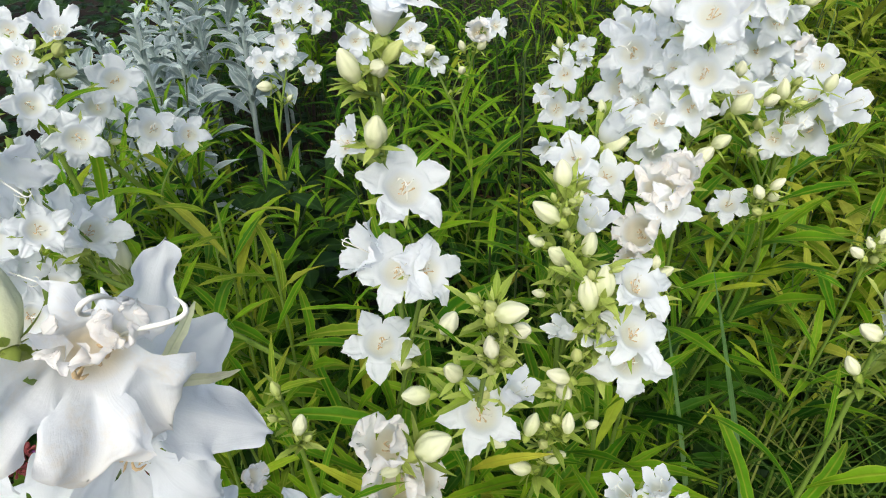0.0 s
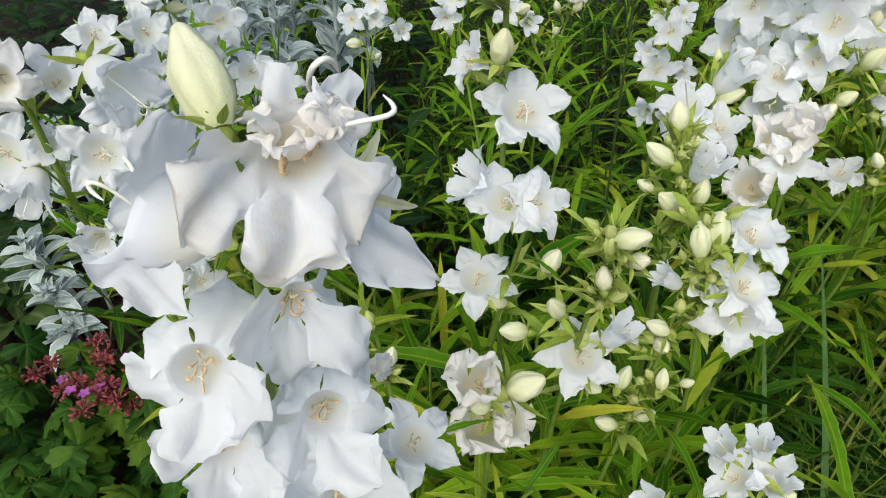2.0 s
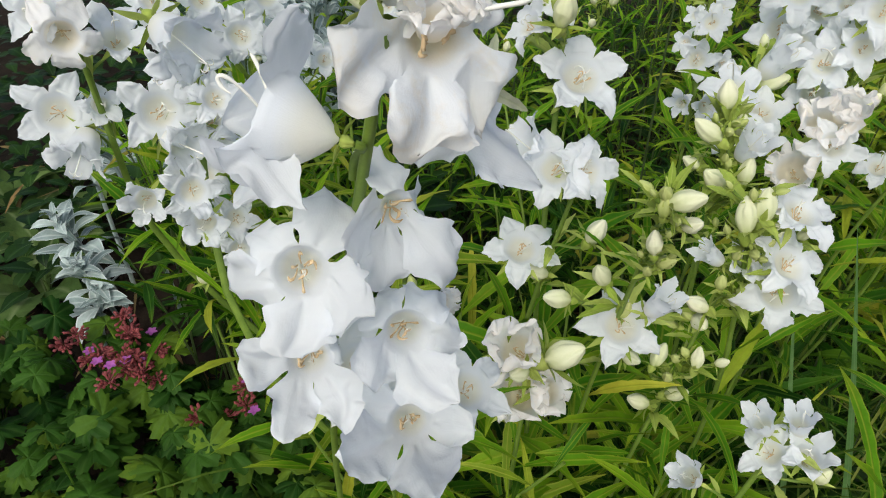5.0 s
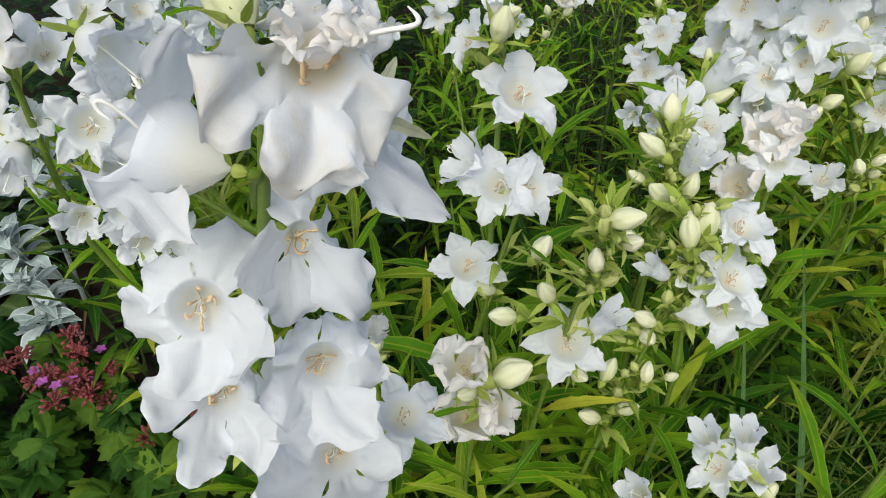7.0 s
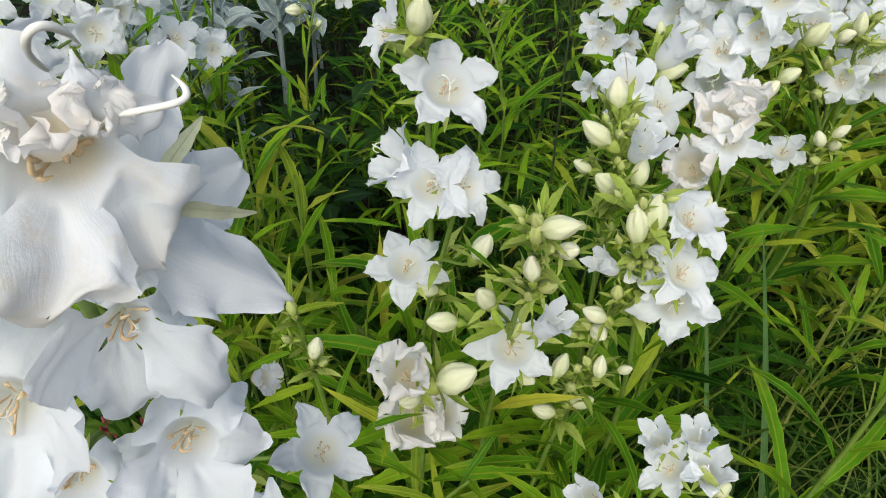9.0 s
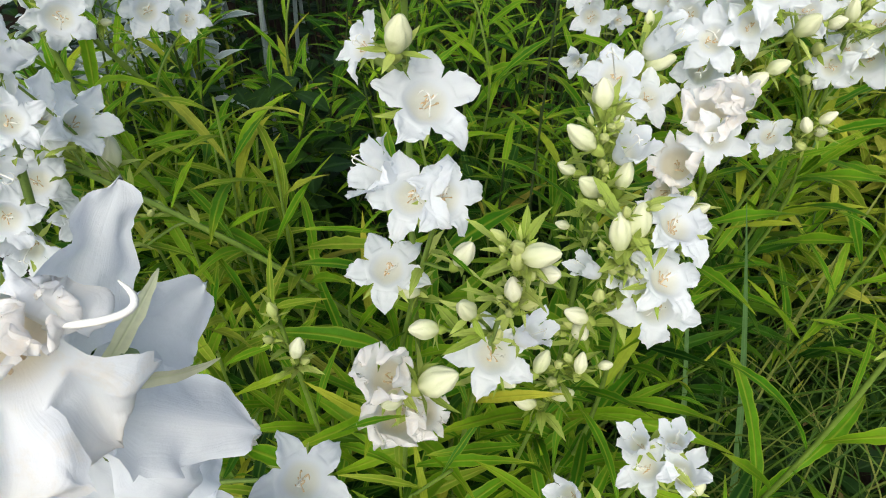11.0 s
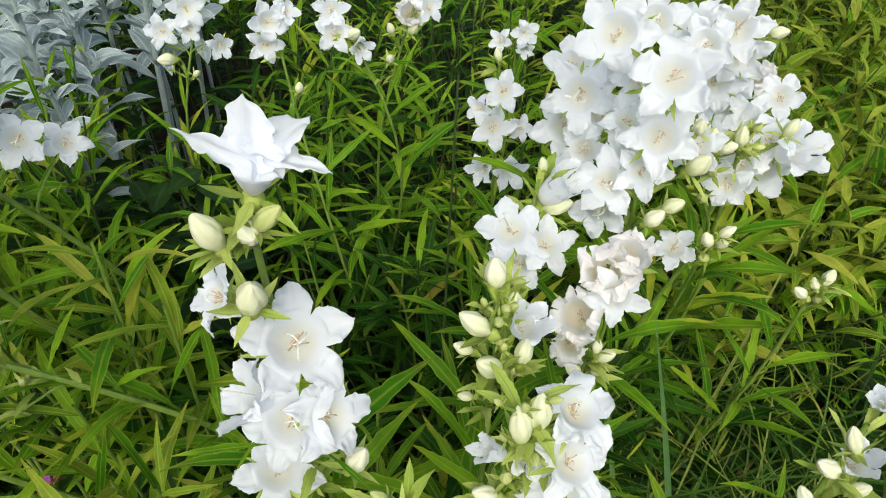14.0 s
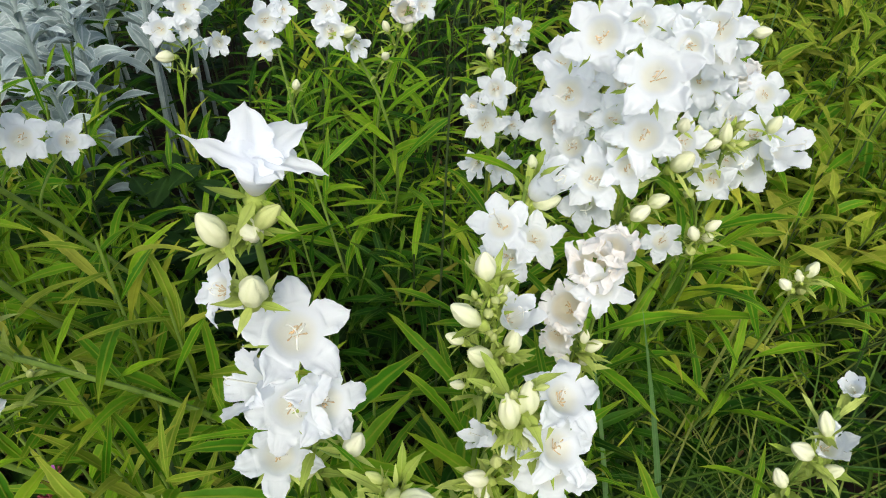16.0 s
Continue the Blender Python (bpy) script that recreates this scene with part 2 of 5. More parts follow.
def blade(length, width, rise, droop, rows, rng, fold=0.3, widest=0.4, twist=0.0, wave=0.0, power=1.0, stalk=0.0, ragged=0.0):
    """A leaf along +X: it climbs at `rise` degrees and arches over by `droop` degrees. Three columns: edge, rib, edge."""
    verts, uvs = [], []
    x = z = y = 0.0
    side = rng.uniform(-1, 1) * 0.25
    for i in range(rows):
        t = i / (rows - 1)
        ang = radians(rise - droop * t ** 1.3)
        if i:
            step = length / (rows - 1)
            x += math.cos(ang) * step
            z += math.sin(ang) * step
            y += side * t * step
        w = width / 2 * max(0.02, (t / widest) ** 0.75 if t < widest else (1 - ((t - widest) / (1 - widest)) ** (1.4 * power))) if t > 0 else width * 0.06
        if stalk and t < stalk:
            w = width * 0.05
        tw = twist * t + wave * math.sin(t * 9 + side * 20)
        nx, nz = -math.sin(ang), math.cos(ang)
        for s in (-1, 0, 1):
            ws = w * (1 + rng.uniform(-ragged, ragged)) if ragged and 0 < i < rows - 1 else w
            lift = abs(s) * ws * fold + (rng.uniform(-0.5, 0.5) * ragged * w * abs(s) if ragged else 0.0)
            a = s * ws * math.sin(tw)
            verts.append((x + nx * (lift + a), y + s * ws * math.cos(tw), z + nz * (lift + a)))
            uvs.append((0.5 + s * 0.5, t))
    return np.array(verts), grid_faces(rows, 3), np.array(uvs)


def spread(az, el):
    """The pose whose +Z points to that compass turn (0: towards -Y) and height, in degrees."""
    a, e = radians(az), radians(el)
    d = Vector((math.sin(a) * math.cos(e), -math.cos(a) * math.cos(e), math.sin(e)))
    return d, d.to_track_quat("Z", "Y").to_matrix().to_4x4()


# ---- flower meshes, one unit across ----
PROFILES = {
    "O": [(0.004, -0.20), (0.085, -0.172), (0.145, -0.12), (0.20, -0.065), (0.255, -0.015), (0.33, 0.025), (0.43, 0.03), (0.54, -0.03)],
    "B": [(0.004, -0.48), (0.13, -0.44), (0.19, -0.33), (0.215, -0.20), (0.245, -0.06), (0.31, 0.10), (0.42, 0.19), (0.54, 0.17)],
    "H": [(0.004, -0.55), (0.13, -0.50), (0.20, -0.36), (0.225, -0.20), (0.24, -0.04), (0.27, 0.15), (0.33, 0.31), (0.43, 0.40)],
    "C": [(0.004, -0.34), (0.085, -0.30), (0.145, -0.22), (0.185, -0.12), (0.225, -0.03), (0.31, 0.12), (0.41, 0.21), (0.55, 0.22)],
    "D": [(0.004, -0.34), (0.10, -0.29), (0.16, -0.19), (0.205, -0.08), (0.25, 0.0), (0.35, 0.0), (0.45, -0.10), (0.51, -0.27)],
    "W": [(0.004, -0.34), (0.12, -0.31), (0.18, -0.20), (0.21, -0.08), (0.25, 0.02), (0.30, 0.09), (0.28, 0.17), (0.20, 0.23)],
}
ROWS_FUSED, ROWS_LOBE, HALF = 7, 13, 6


def corolla_mesh(kind, seed, mat):
    rng = random.Random(seed)
    prof = PROFILES[kind]
    lobe0 = 4
    ruffle = {"O": 0.055, "B": 0.055, "C": 0.045, "H": 0.035, "D": 0.09, "W": 0.145}[kind]
    shape = Shape()

    def along(s):
        x = s * (len(prof) - 1)
        i = min(int(x), len(prof) - 2)
        f = x - i
        p = [prof[max(0, min(len(prof) - 1, k))] for k in (i - 1, i, i + 1, i + 2)]
        return tuple(0.5 * (2 * p[1][c] + (p[2][c] - p[0][c]) * f + (2 * p[0][c] - 5 * p[1][c] + 4 * p[2][c] - p[3][c]) * f * f
                            + (3 * p[1][c] - p[0][c] - 3 * p[2][c] + p[3][c]) * f ** 3) for c in (0, 1))

    wide = rng.uniform(0.84, 1.0) if kind == "O" else rng.uniform(1.0, 1.12)
    s_n = lobe0 / (len(prof) - 1)
    r_n = along(s_n)[0]
    hw0 = r_n * math.pi / 5
    for k in range(5):
        bend = rng.gauss(0, {"W": 0.5, "D": 0.35}.get(kind, 0.22))
        size = 1 + rng.gauss(0, 0.05 if kind != "W" else 0.14)
        swing = rng.gauss(0, 0.10)
        twist = rng.gauss(0, 0.38)
        tip_curl = rng.uniform(-0.06, 0.16)
        verts, uvs = [], []
        rows = ROWS_FUSED + ROWS_LOBE
        for i in range(rows):
            if i < ROWS_FUSED:
                s, tau = s_n * i / (ROWS_FUSED - 1), 0.0
            else:
                tau = (i - ROWS_FUSED + 1) / ROWS_LOBE
                s = s_n + (1 - s_n) * tau
            r, z = along(s)
            for j in range(-HALF, HALF + 1):
                phi = j / HALF
                mid = 2 * math.pi * k / 5
                if tau == 0:
                    a = mid + phi * math.pi / 5
                    rr = r * (1 + 0.04 * math.cos(phi * math.pi) * s / s_n)
                    zz = z
                    q = Vector((rr * math.cos(a), rr * math.sin(a), zz))
                else:
                    hw = hw0 * (1 + (1.5 * wide) * tau) * max(0.0, 1 - tau ** 1.28) * (1 - (1 - wide) * min(1.0, tau * 4))
                    rl = r_n + (r - r_n) * size
                    across = phi * hw
                    zz = z + math.tan(bend) * (rl - r_n) * 0.8
                    cup = -0.10 * hw * (1 - phi * phi) * (1 - tau) - 0.045 * (1 - abs(phi)) * math.sin(min(1.0, tau * 1.1) * math.pi) + 0.012 * math.cos(phi * 9.4) * math.sin(tau * math.pi)
                    zz += cup + across * twist * tau - tip_curl * tau ** 3
                    back = abs(phi) ** 2 * 0.018
                    x, y = rl - back * tau, across + swing * (rl - r_n)
                    q = Vector((x * math.cos(mid) - y * math.sin(mid), x * math.sin(mid) + y * math.cos(mid), zz))
                amp = ruffle * (0.15 + 0.85 * tau) * min(1.0, s * 2.2)
                if amp:
                    nz = noise.noise_vector(q * 4.2 + Vector((seed * 7.3, k * 0.0, 3)))
                    fz = noise.noise_vector(q * (12 if kind == "W" else 10) + Vector((seed * 3.1, 5, 0)))
                    if tau:
                        crimp = noise.noise(q * 21 + Vector((seed, k * 3.7, 1)))
                        wavy = noise.noise(q * 9 + Vector((seed * 2.3, k * 1.9, 7)))
                        q.z += (crimp * 0.05 + wavy * 0.085) * abs(phi) ** 2 * (1 - tau ** 4)
                        q.x += crimp * 0.020 * abs(phi)
                        q.y += noise.noise(q * 17 + Vector((9, seed, k))) * 0.026 * abs(phi)
                    q += nz * amp + fz * amp * (0.4 if kind != "W" else 0.7)
                verts.append(q)
                uvs.append((s, 0.5 + phi * 0.5))
        shape.add(verts, grid_faces(rows, 2 * HALF + 1), uvs)
    return shape.mesh("corolla_" + kind, mat, 0.004)


def calyx_mesh(seed, least, most, mat, width=0.10):
    """Ovary and five narrow sepals; the origin is where the petals start, +Z to the flower."""
    rng = random.Random(seed)
    shape = Shape()
    tube(shape, [(0, 0, -0.16), (0, 0, -0.12), (0, 0, -0.05), (0, 0, 0.0), (0, 0, 0.02)], [0.025, 0.055, 0.085, 0.075, 0.03], 10)
    for k in range(5):
        v, f, uv = blade(rng.uniform(0.30, 0.44), width, rng.uniform(least, most), rng.uniform(-35, 25), 6, rng, fold=0.35, widest=0.3)
        v[:, 0] += 0.05
        a = 2 * math.pi * (k + 0.5) / 5 + rng.gauss(0, 0.1)
        c, s = math.cos(a), math.sin(a)
        v = np.stack([v[:, 0] * c - v[:, 1] * s, v[:, 0] * s + v[:, 1] * c, v[:, 2]], 1)
        shape.add(v, f, uv)
    return shape.mesh("calyx", mat)


def style_mesh(seed, least, most, curl):
    """A cream style that ends in three stigma arms, pressed together or curled back; the origin is at the petals' start."""
    rng = random.Random(seed)
    shape = Shape()
    h = rng.uniform(least, most)
    lean = Vector((rng.uniform(-0.08, 0.08), rng.uniform(-0.08, 0.08), 0))
    tube(shape, [lean * t * t + Vector((0, 0, h * t)) for t in (0, 0.25, 0.5, 0.75, 1)], [0.008, 0.008, 0.009, 0.011, 0.011], 6)
    for k in range(3):
        a = 2 * math.pi * k / 3 + rng.uniform(-0.5, 0.5)
        reach, bow = rng.uniform(0.6, 1.1), rng.uniform(3.0, 4.6) * curl
        pts = []
        for i in range(9):
            t = i / 8
            out = 0.055 * (1 - math.cos(t * bow)) * reach + 0.012 * t
            up = 0.075 * (math.sin(t * bow) if curl > 0.5 else t * 0.9) * reach
            pts.append(lean + Vector((math.cos(a + t * 0.4) * out, math.sin(a + t * 0.4) * out, h + up)))
        tube(shape, pts, [0.0095 * (1 - 0.45 * i / 8) for i in range(9)], 5)
    return shape.mesh("style", STYLE)


def stamens_mesh(seed):
    """A tuft of shrivelled tan stamens at the bottom of the cup."""
    rng = random.Random(seed)
    shape = Shape()
    for k in range(7):
        a = 2 * math.pi * k / 7 + rng.uniform(-0.5, 0.5)
        r = rng.uniform(0.035, 0.085)
        e = Vector((math.cos(a) * r, math.sin(a) * r, rng.uniform(0.07, 0.17)))
        kink = Vector((rng.gauss(0, 0.03), rng.gauss(0, 0.03), rng.uniform(0.02, 0.07)))
        tube(shape, bezier((0.02 * math.cos(a), 0.02 * math.sin(a), 0.02), e * 0.5 + kink, e + kink, e, 6),
             [0.004, 0.005, 0.006, 0.009, 0.010, 0.008, 0.003], 5)
    return shape.mesh("stamens", ANTHER)


def bud_mesh(mat, seed, slim):
    """A closed bud with five folded ridges, one unit long along +Z, centred."""
    rng = random.Random(seed)
    rows, cols = 16, 41
    verts, uvs = [], []
    for i in range(rows):
        t = i / (rows - 1)
        r = slim * math.sin(math.pi * (0.08 + 0.86 * t)) ** 0.7 * (1 - 0.22 * t) * (1 - 0.4 * t ** 4) * (0.0 if i == rows - 1 else 1.0)
        for j in range(cols):
            a = 2 * math.pi * j / (cols - 1)
            keel = abs(math.cos(2.5 * a + 1.3 * t)) ** 0.7 - 0.6
            rr = r * (1 + (0.09 + 0.15 * t) * keel) + 0.018 * math.sin(3 * a + seed) * t * (1 - t)
            rr *= 1 + 0.10 * noise.noise((math.cos(a) * 2.2, math.sin(a) * 2.2, t * 5 + seed * 9))
            verts.append((rr * math.cos(a) + 0.05 * math.sin(seed) * t * t, rr * math.sin(a), (t - 0.5) * (0.985 if i == rows - 1 else 1.0)))
            uvs.append((j / (cols - 1) + t * 0.083, t))
    shape = Shape()
    shape.add(verts, grid_faces(rows, cols), uvs)
    return shape.mesh("bud", mat, 0.0)


COROLLAS = {k: [corolla_mesh(k, 11 * i + ord(k), FADED if k in "WD" else PETAL) for i in range(n)] for k, n in (("O", 12), ("B", 6), ("H", 4), ("C", 3), ("D", 5), ("W", 6))}
CALYCES = [calyx_mesh(i, -25, 14, CALYX) for i in range(4)]
BUD_CALYCES = [calyx_mesh(i + 9, -5, 38, CALYX) for i in range(4)]
STYLES = [style_mesh(i, 0.16, 0.26, 0.2 if i % 3 else 1.0) for i in range(6)]
LONG_STYLES = [style_mesh(i + 7, 0.72, 0.98, 1.0) for i in range(4)]
STAMENS = [stamens_mesh(i) for i in range(3)]
BUDS = [bud_mesh(BUD, i, s) for i, s in enumerate((0.33, 0.36, 0.30))]
SLIM_BUD = bud_mesh(BUD, 3, 0.27)
GREEN_BUDS = [bud_mesh(GREEN_BUD, i + 5, s) for i, s in enumerate((0.28, 0.32))]


def leaf_mesh(name, mat, seed, **kw):
    shape = Shape()
    shape.add(*blade(rng=random.Random(seed), **kw))
    return shape.mesh(name, mat)


# narrow leaves, one unit long
LEAF_FORMS = ((0.135, 40, 45, 0.2), (0.115, 30, 25, -0.3), (0.13, 52, 70, 0.5), (0.15, 20, 35, -0.2), (0.11, 45, 22, 0.1), (0.125, 35, 58, -0.5))
LEAVES, YOUNG_LEAVES, OLIVE_LEAVES, BRACTS = ([leaf_mesh("leaf", mat, i, length=1.0, width=w * wide, rise=r, droop=d, rows=20, fold=0.28, widest=0.42, twist=tw, wave=0.26, power=1.5, ragged=0.16)
                                 for i, (w, r, d, tw) in enumerate(LEAF_FORMS)] for mat, wide in ((LEAF, 0.80), (YOUNG, 0.76), (OLIVE, 0.72), (CALYX, 1.5)))


def lay(parent_at, p, heading, climb, size, roll=0.0):
    """The local pose of a leaf at the world place p under a thing that stands at parent_at."""
    q = Euler((radians(roll), radians(-climb), radians(heading))).to_matrix().to_4x4()
    return Matrix.Translation(Vector(p) - Vector(parent_at)) @ q @ Matrix.Scale(size, 4)


plant_count = 0


def bellflower(label, base, low_end, top, items, leafy=False, bare=False, thick=1.0):
    """A flowering stalk from the soil to its top. Items: kind, place, width in mm, compass turn and height of the way it faces."""
    global plant_count
    plant_count += 1
    rng = random.Random(100 + plant_count)
    at = Vector((base[0], base[1], 0))
    top = Vector(top)
    thing = new("bellflower")
    thing.location = at
    tagged(thing, label, "flower", "white bellflowers")
    low_end = Vector(low_end)
    slope = (top - low_end) / max(0.02, top.z - low_end.z)
    path = bezier(at, at + Vector((0, 0, low_end.z * 0.45)), low_end - slope * low_end.z * 0.3, low_end, 12)
    path += [low_end.lerp(top, (i + 1) / 6) for i in range(6)]
    last = len(path) - 1
    shape = Shape()
    tube(shape, [p - at for p in path], [(0.0018 - 0.0007 * i / last) * thick for i in range(last + 1)], 8)

    fine = [a.lerp(b, k / 5) for a, b in zip(path, path[1:]) for k in range(5)] + [path[-1]]
    for n, (kind, x, y, z, mm, az, el, *roll) in enumerate(items):
        size = mm / 1000 * (0.98 if kind in "bgn" else 1.05)
        d, turn = spread(az, el)
        spot = Vector((x, y, z))
        if kind == "l":
            part("leaf", YOUNG_LEAVES[n % 2 * 3 + 1], thing, lay(at, spot, az - 90, el - 20, mm / 1000), "yellowing leaf")
            continue
        low = 0.5 if kind in "bgn" else -PROFILES[kind.upper()][0][1]
        spin = rng.uniform(0, 2 * math.pi)
        m = Matrix.Translation(spot - at) @ turn @ Matrix.Rotation(radians(roll[0]) if roll else spin, 4, "Z") @ Matrix.Scale(size, 4)
        if kind in "bgn":
            body = part("bud", SLIM_BUD if kind == "n" else rng.choice(BUDS if kind == "b" else GREEN_BUDS), thing, m, "" if kind != "g" else "small green bud")
            part("calyx", rng.choice(BUD_CALYCES), body, Matrix.Translation((0, 0, -0.5)) @ Matrix.Scale(1.1 if kind == "n" else rng.uniform(1.9, 2.7) if kind == "b" else rng.uniform(1.8, 2.6), 4))
        else:
            body = part("flower", rng.choice(COROLLAS[kind.upper()]), thing, m, "crumpled fading flower" if kind in "wWD" else "")
            if kind == "w":
                continue
            part("calyx", rng.choice(CALYCES), body, Matrix.Translation((0, 0, -low - 0.05)))
            if kind not in "DW":
                part("style", rng.choice(STYLES if kind == "C" or kind == "O" and n % 6 else LONG_STYLES), body, Matrix.Translation((0, 0, -low)))
            part("stamen_tuft", rng.choice(STAMENS), body, Matrix.Translation((0, 0, -low)))
        end = spot - d * (low + 0.14) * size
        near = min(range(len(fine)), key=lambda k: (fine[k] - end).length)
        back = 0.010 + 0.35 * (fine[near] - end).length
        while near > 0 and back > 0:
            back -= (fine[near] - fine[near - 1]).length
            near -= 1
        root = fine[near]
        gap = (end - root).length
        tube(shape, [p - at for p in bezier(root, root + Vector((0, 0, 0.35 * gap)), end - d * 0.35 * gap, end, 7)], [0.0009] * 4 + [0.0008] * 4, 6)
        out = end - root
        for k in range(4 if kind == "b" else 2):
            part("bract", rng.choice(BRACTS), thing, lay(at, root.lerp(end, rng.uniform(0, 0.4)), math.degrees(math.atan2(out.y, out.x)) + rng.uniform(-80, 80), rng.uniform(-10, 50), rng.uniform(0.012, 0.028)))
    if sum(i[0] in "bg" for i in items) >= 6:
        for k in range(6):
            root = low_end.lerp(top, rng.uniform(0.05, 0.95))
            d, turn = spread(rng.uniform(-110, 110), rng.uniform(15, 75))
            end = root + d * rng.uniform(0.006, 0.013)
            body = part("bud", rng.choice(GREEN_BUDS), thing, Matrix.Translation(end + d * 0.003 - at) @ turn @ Matrix.Scale(rng.uniform(0.006, 0.0105), 4), "small green bud")
            part("calyx", rng.choice(BUD_CALYCES), body, Matrix.Translation((0, 0, -0.5)) @ Matrix.Scale(rng.uniform(1.8, 2.5), 4))
            tube(shape, [p - at for p in bezier(root, root.lerp(end, 0.4), root.lerp(end, 0.7), end, 3)], [0.0007] * 4, 5)
            part("bract", rng.choice(BRACTS), thing, lay(at, root, rng.uniform(0, 360), rng.uniform(-10, 50), rng.uniform(0.014, 0.026)))
    part("stem", shape.mesh("stem", STEM), thing)
    lowest = low_end.z if leafy else min(i[3] for i in items if i[0] != "l") - 0.02
    turn, run, wait = rng.uniform(0, 360), 0.0, 0.0
    for a, b in zip(path[::-1], path[-2::-1]):
        seg = (a - b).length
        while wait < seg:
            p = a.lerp(b, wait / seg)
            wait += rng.uniform(0.010, 0.021)
            if p.z > max(lowest, low_end.z - 0.01) or p.z < 0.12:
                continue
            run += 0.015
            turn += 137.5 + rng.uniform(-15, 15)
            size = min(0.098, 0.048 + run * 0.36) * rng.uniform(0.8, 1.15)
            kept = leafy or not (math.sin(radians(turn)) < -0.35 and p.z > lowest - 0.075)
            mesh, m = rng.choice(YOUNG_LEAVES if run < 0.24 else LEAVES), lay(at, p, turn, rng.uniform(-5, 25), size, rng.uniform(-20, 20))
            if kept and not bare:
                part("leaf", mesh, thing, m)
        wait -= seg
    return thing


def draped_bell(thing, label, base, throat, radius, seed, mat, petals, style, cream=False, upright=False):
    """One large near bell: a short tube from base to throat, and petals given by their tip, width in mm and how far they bow outwards."""
    rng = random.Random(seed)
    base, throat = Vector(base), Vector(throat)
    unit = 0.04
    d = (throat - base).normalized()
    side = d.cross(Vector((0, 0, 1))).normalized()
    turn = Matrix((side, d.cross(side), d)).transposed().to_4x4()
    m = Matrix.Translation(throat - thing.location) @ turn @ Matrix.Scale(unit, 4)
    flat = (Matrix.Translation(throat) @ turn @ Matrix.Scale(unit, 4)).inverted()
    R, depth = radius / 1000 / unit, (throat - base).length / unit
    tips = sorted(((flat @ Vector(p), w / 1000 / unit, bow) for p, w, bow in petals), key=lambda e: math.atan2(e[0].y, e[0].x))
    n = len(tips)
    starts = [2 * math.pi * k / n for k in range(n)]
    shift = sum(math.remainder(math.atan2(e[0].y, e[0].x) - a, 2 * math.pi) for e, a in zip(tips, starts)) / n
    shape = Shape()
    half, tube_rows, lobe_rows = 10, 8, 26
    for k, (tip, width, bow) in enumerate(tips):
        mid = starts[k] + shift
        out = Vector((math.cos(mid), math.sin(mid), 0))
        p0 = out * R
        run = (tip - p0).length
        p1 = p0.lerp(tip, 0.45) + (Vector((0, 0, 1)) * 0.8 + out * 0.5) * run * bow
        verts, uvs = [], []
        bend, swell, curl = rng.uniform(-0.12, 0.12), rng.uniform(-0.05, 0.05), rng.uniform(-0.5, 0.3)
        phase, skew = rng.uniform(0, 6.28), rng.uniform(-0.12, 0.12)
        for i in range(tube_rows + lobe_rows):
            tau = max(0.0, (i - tube_rows + 1) / lobe_rows)
            t = min(1.0, i / (tube_rows - 1))
            c = p0 * (1 - tau) ** 2 + p1 * 2 * tau * (1 - tau) + tip * tau * tau
            way = ((p1 - p0) * (1 - tau) + (tip - p1) * tau).normalized()
            around = Vector((-math.sin(mid), math.cos(mid), 0))
            around = (around - way * around.dot(way)).normalized()
            face = way.cross(around)
            for j in range(-half, half + 1):
                phi = j / half
                if tau == 0:
                    a = mid + phi * math.pi / n
                    r = R * (0.02 + 0.98 * t ** (0.6 if upright else 0.8))
                    q = Vector((r * math.cos(a), r * math.sin(a), -depth * (1 - t)))
                else:
                    ease = min(1.0, tau * 3.4 + 0.08)
                    ease = ease * ease * (3 - 2 * ease)
                    body = max(0.0, 1 - tau ** 2.2) ** 0.80
                    hw = (R * math.sin(math.pi / n) * (1 - ease) + width / 2 * ease * 1.25) * body
                    closed = math.hypot(c.x, c.y) * math.tan(math.pi / n) * 1.2
                    hw = max(hw, min(closed, width * 0.68) * max(0.0, 1 - max(0.0, tau - 0.28) * 5))
                    rim = Vector((math.cos(phi * math.pi / n + mid), math.sin(phi * math.pi / n + mid), 0)) * R - p0
                    across = phi * hw
                    fold = 0.045 * width * math.cos(phi * 5.2 + phase) * math.sin(tau * math.pi) * (2.6 if mat is LIMP else 1.0) - 0.05 * width * math.exp(-(phi * 6) ** 2) * (1 - tau)
                    lift = curl * 0.22 * hw * phi * phi * tau + bend * across * tau + swell * math.sin(tau * math.pi) * (1 - abs(phi)) + fold
                    rim_around = rim.dot(around)
                    q = c + (rim - around * rim_around) * (1 - ease) + around * (across * ease + rim_around * (1 - ease) + skew * width * math.sin(tau * math.pi)) + face * lift
                    soft = noise.noise_vector(q * 2.6 + Vector((seed, k * 2.0, 0))) * 0.05 * tau * (1 - tau ** 4)
                    edge = noise.noise_vector(q * 8 + Vector((seed * 2, k * 5.0, 4))) * (0.11 if mat is LIMP else 0.06) * abs(phi) ** 1.5 * min(1.0, tau * 3)
                    crimp = noise.noise_vector(q * 20 + Vector((seed * 3, k, 9))) * 0.016 * abs(phi) * min(1.0, tau * 3)
                    q += soft + edge + crimp
                verts.append(q)
                uvs.append((0.57 * t if tau == 0 else 0.57 + 0.43 * tau, 0.5 + phi * 0.5))
        shape.add(verts, grid_faces(tube_rows + lobe_rows, 2 * half + 1), uvs)
    body = part("flower", shape.mesh("draped_bell", mat, 0.006), thing, m, label)
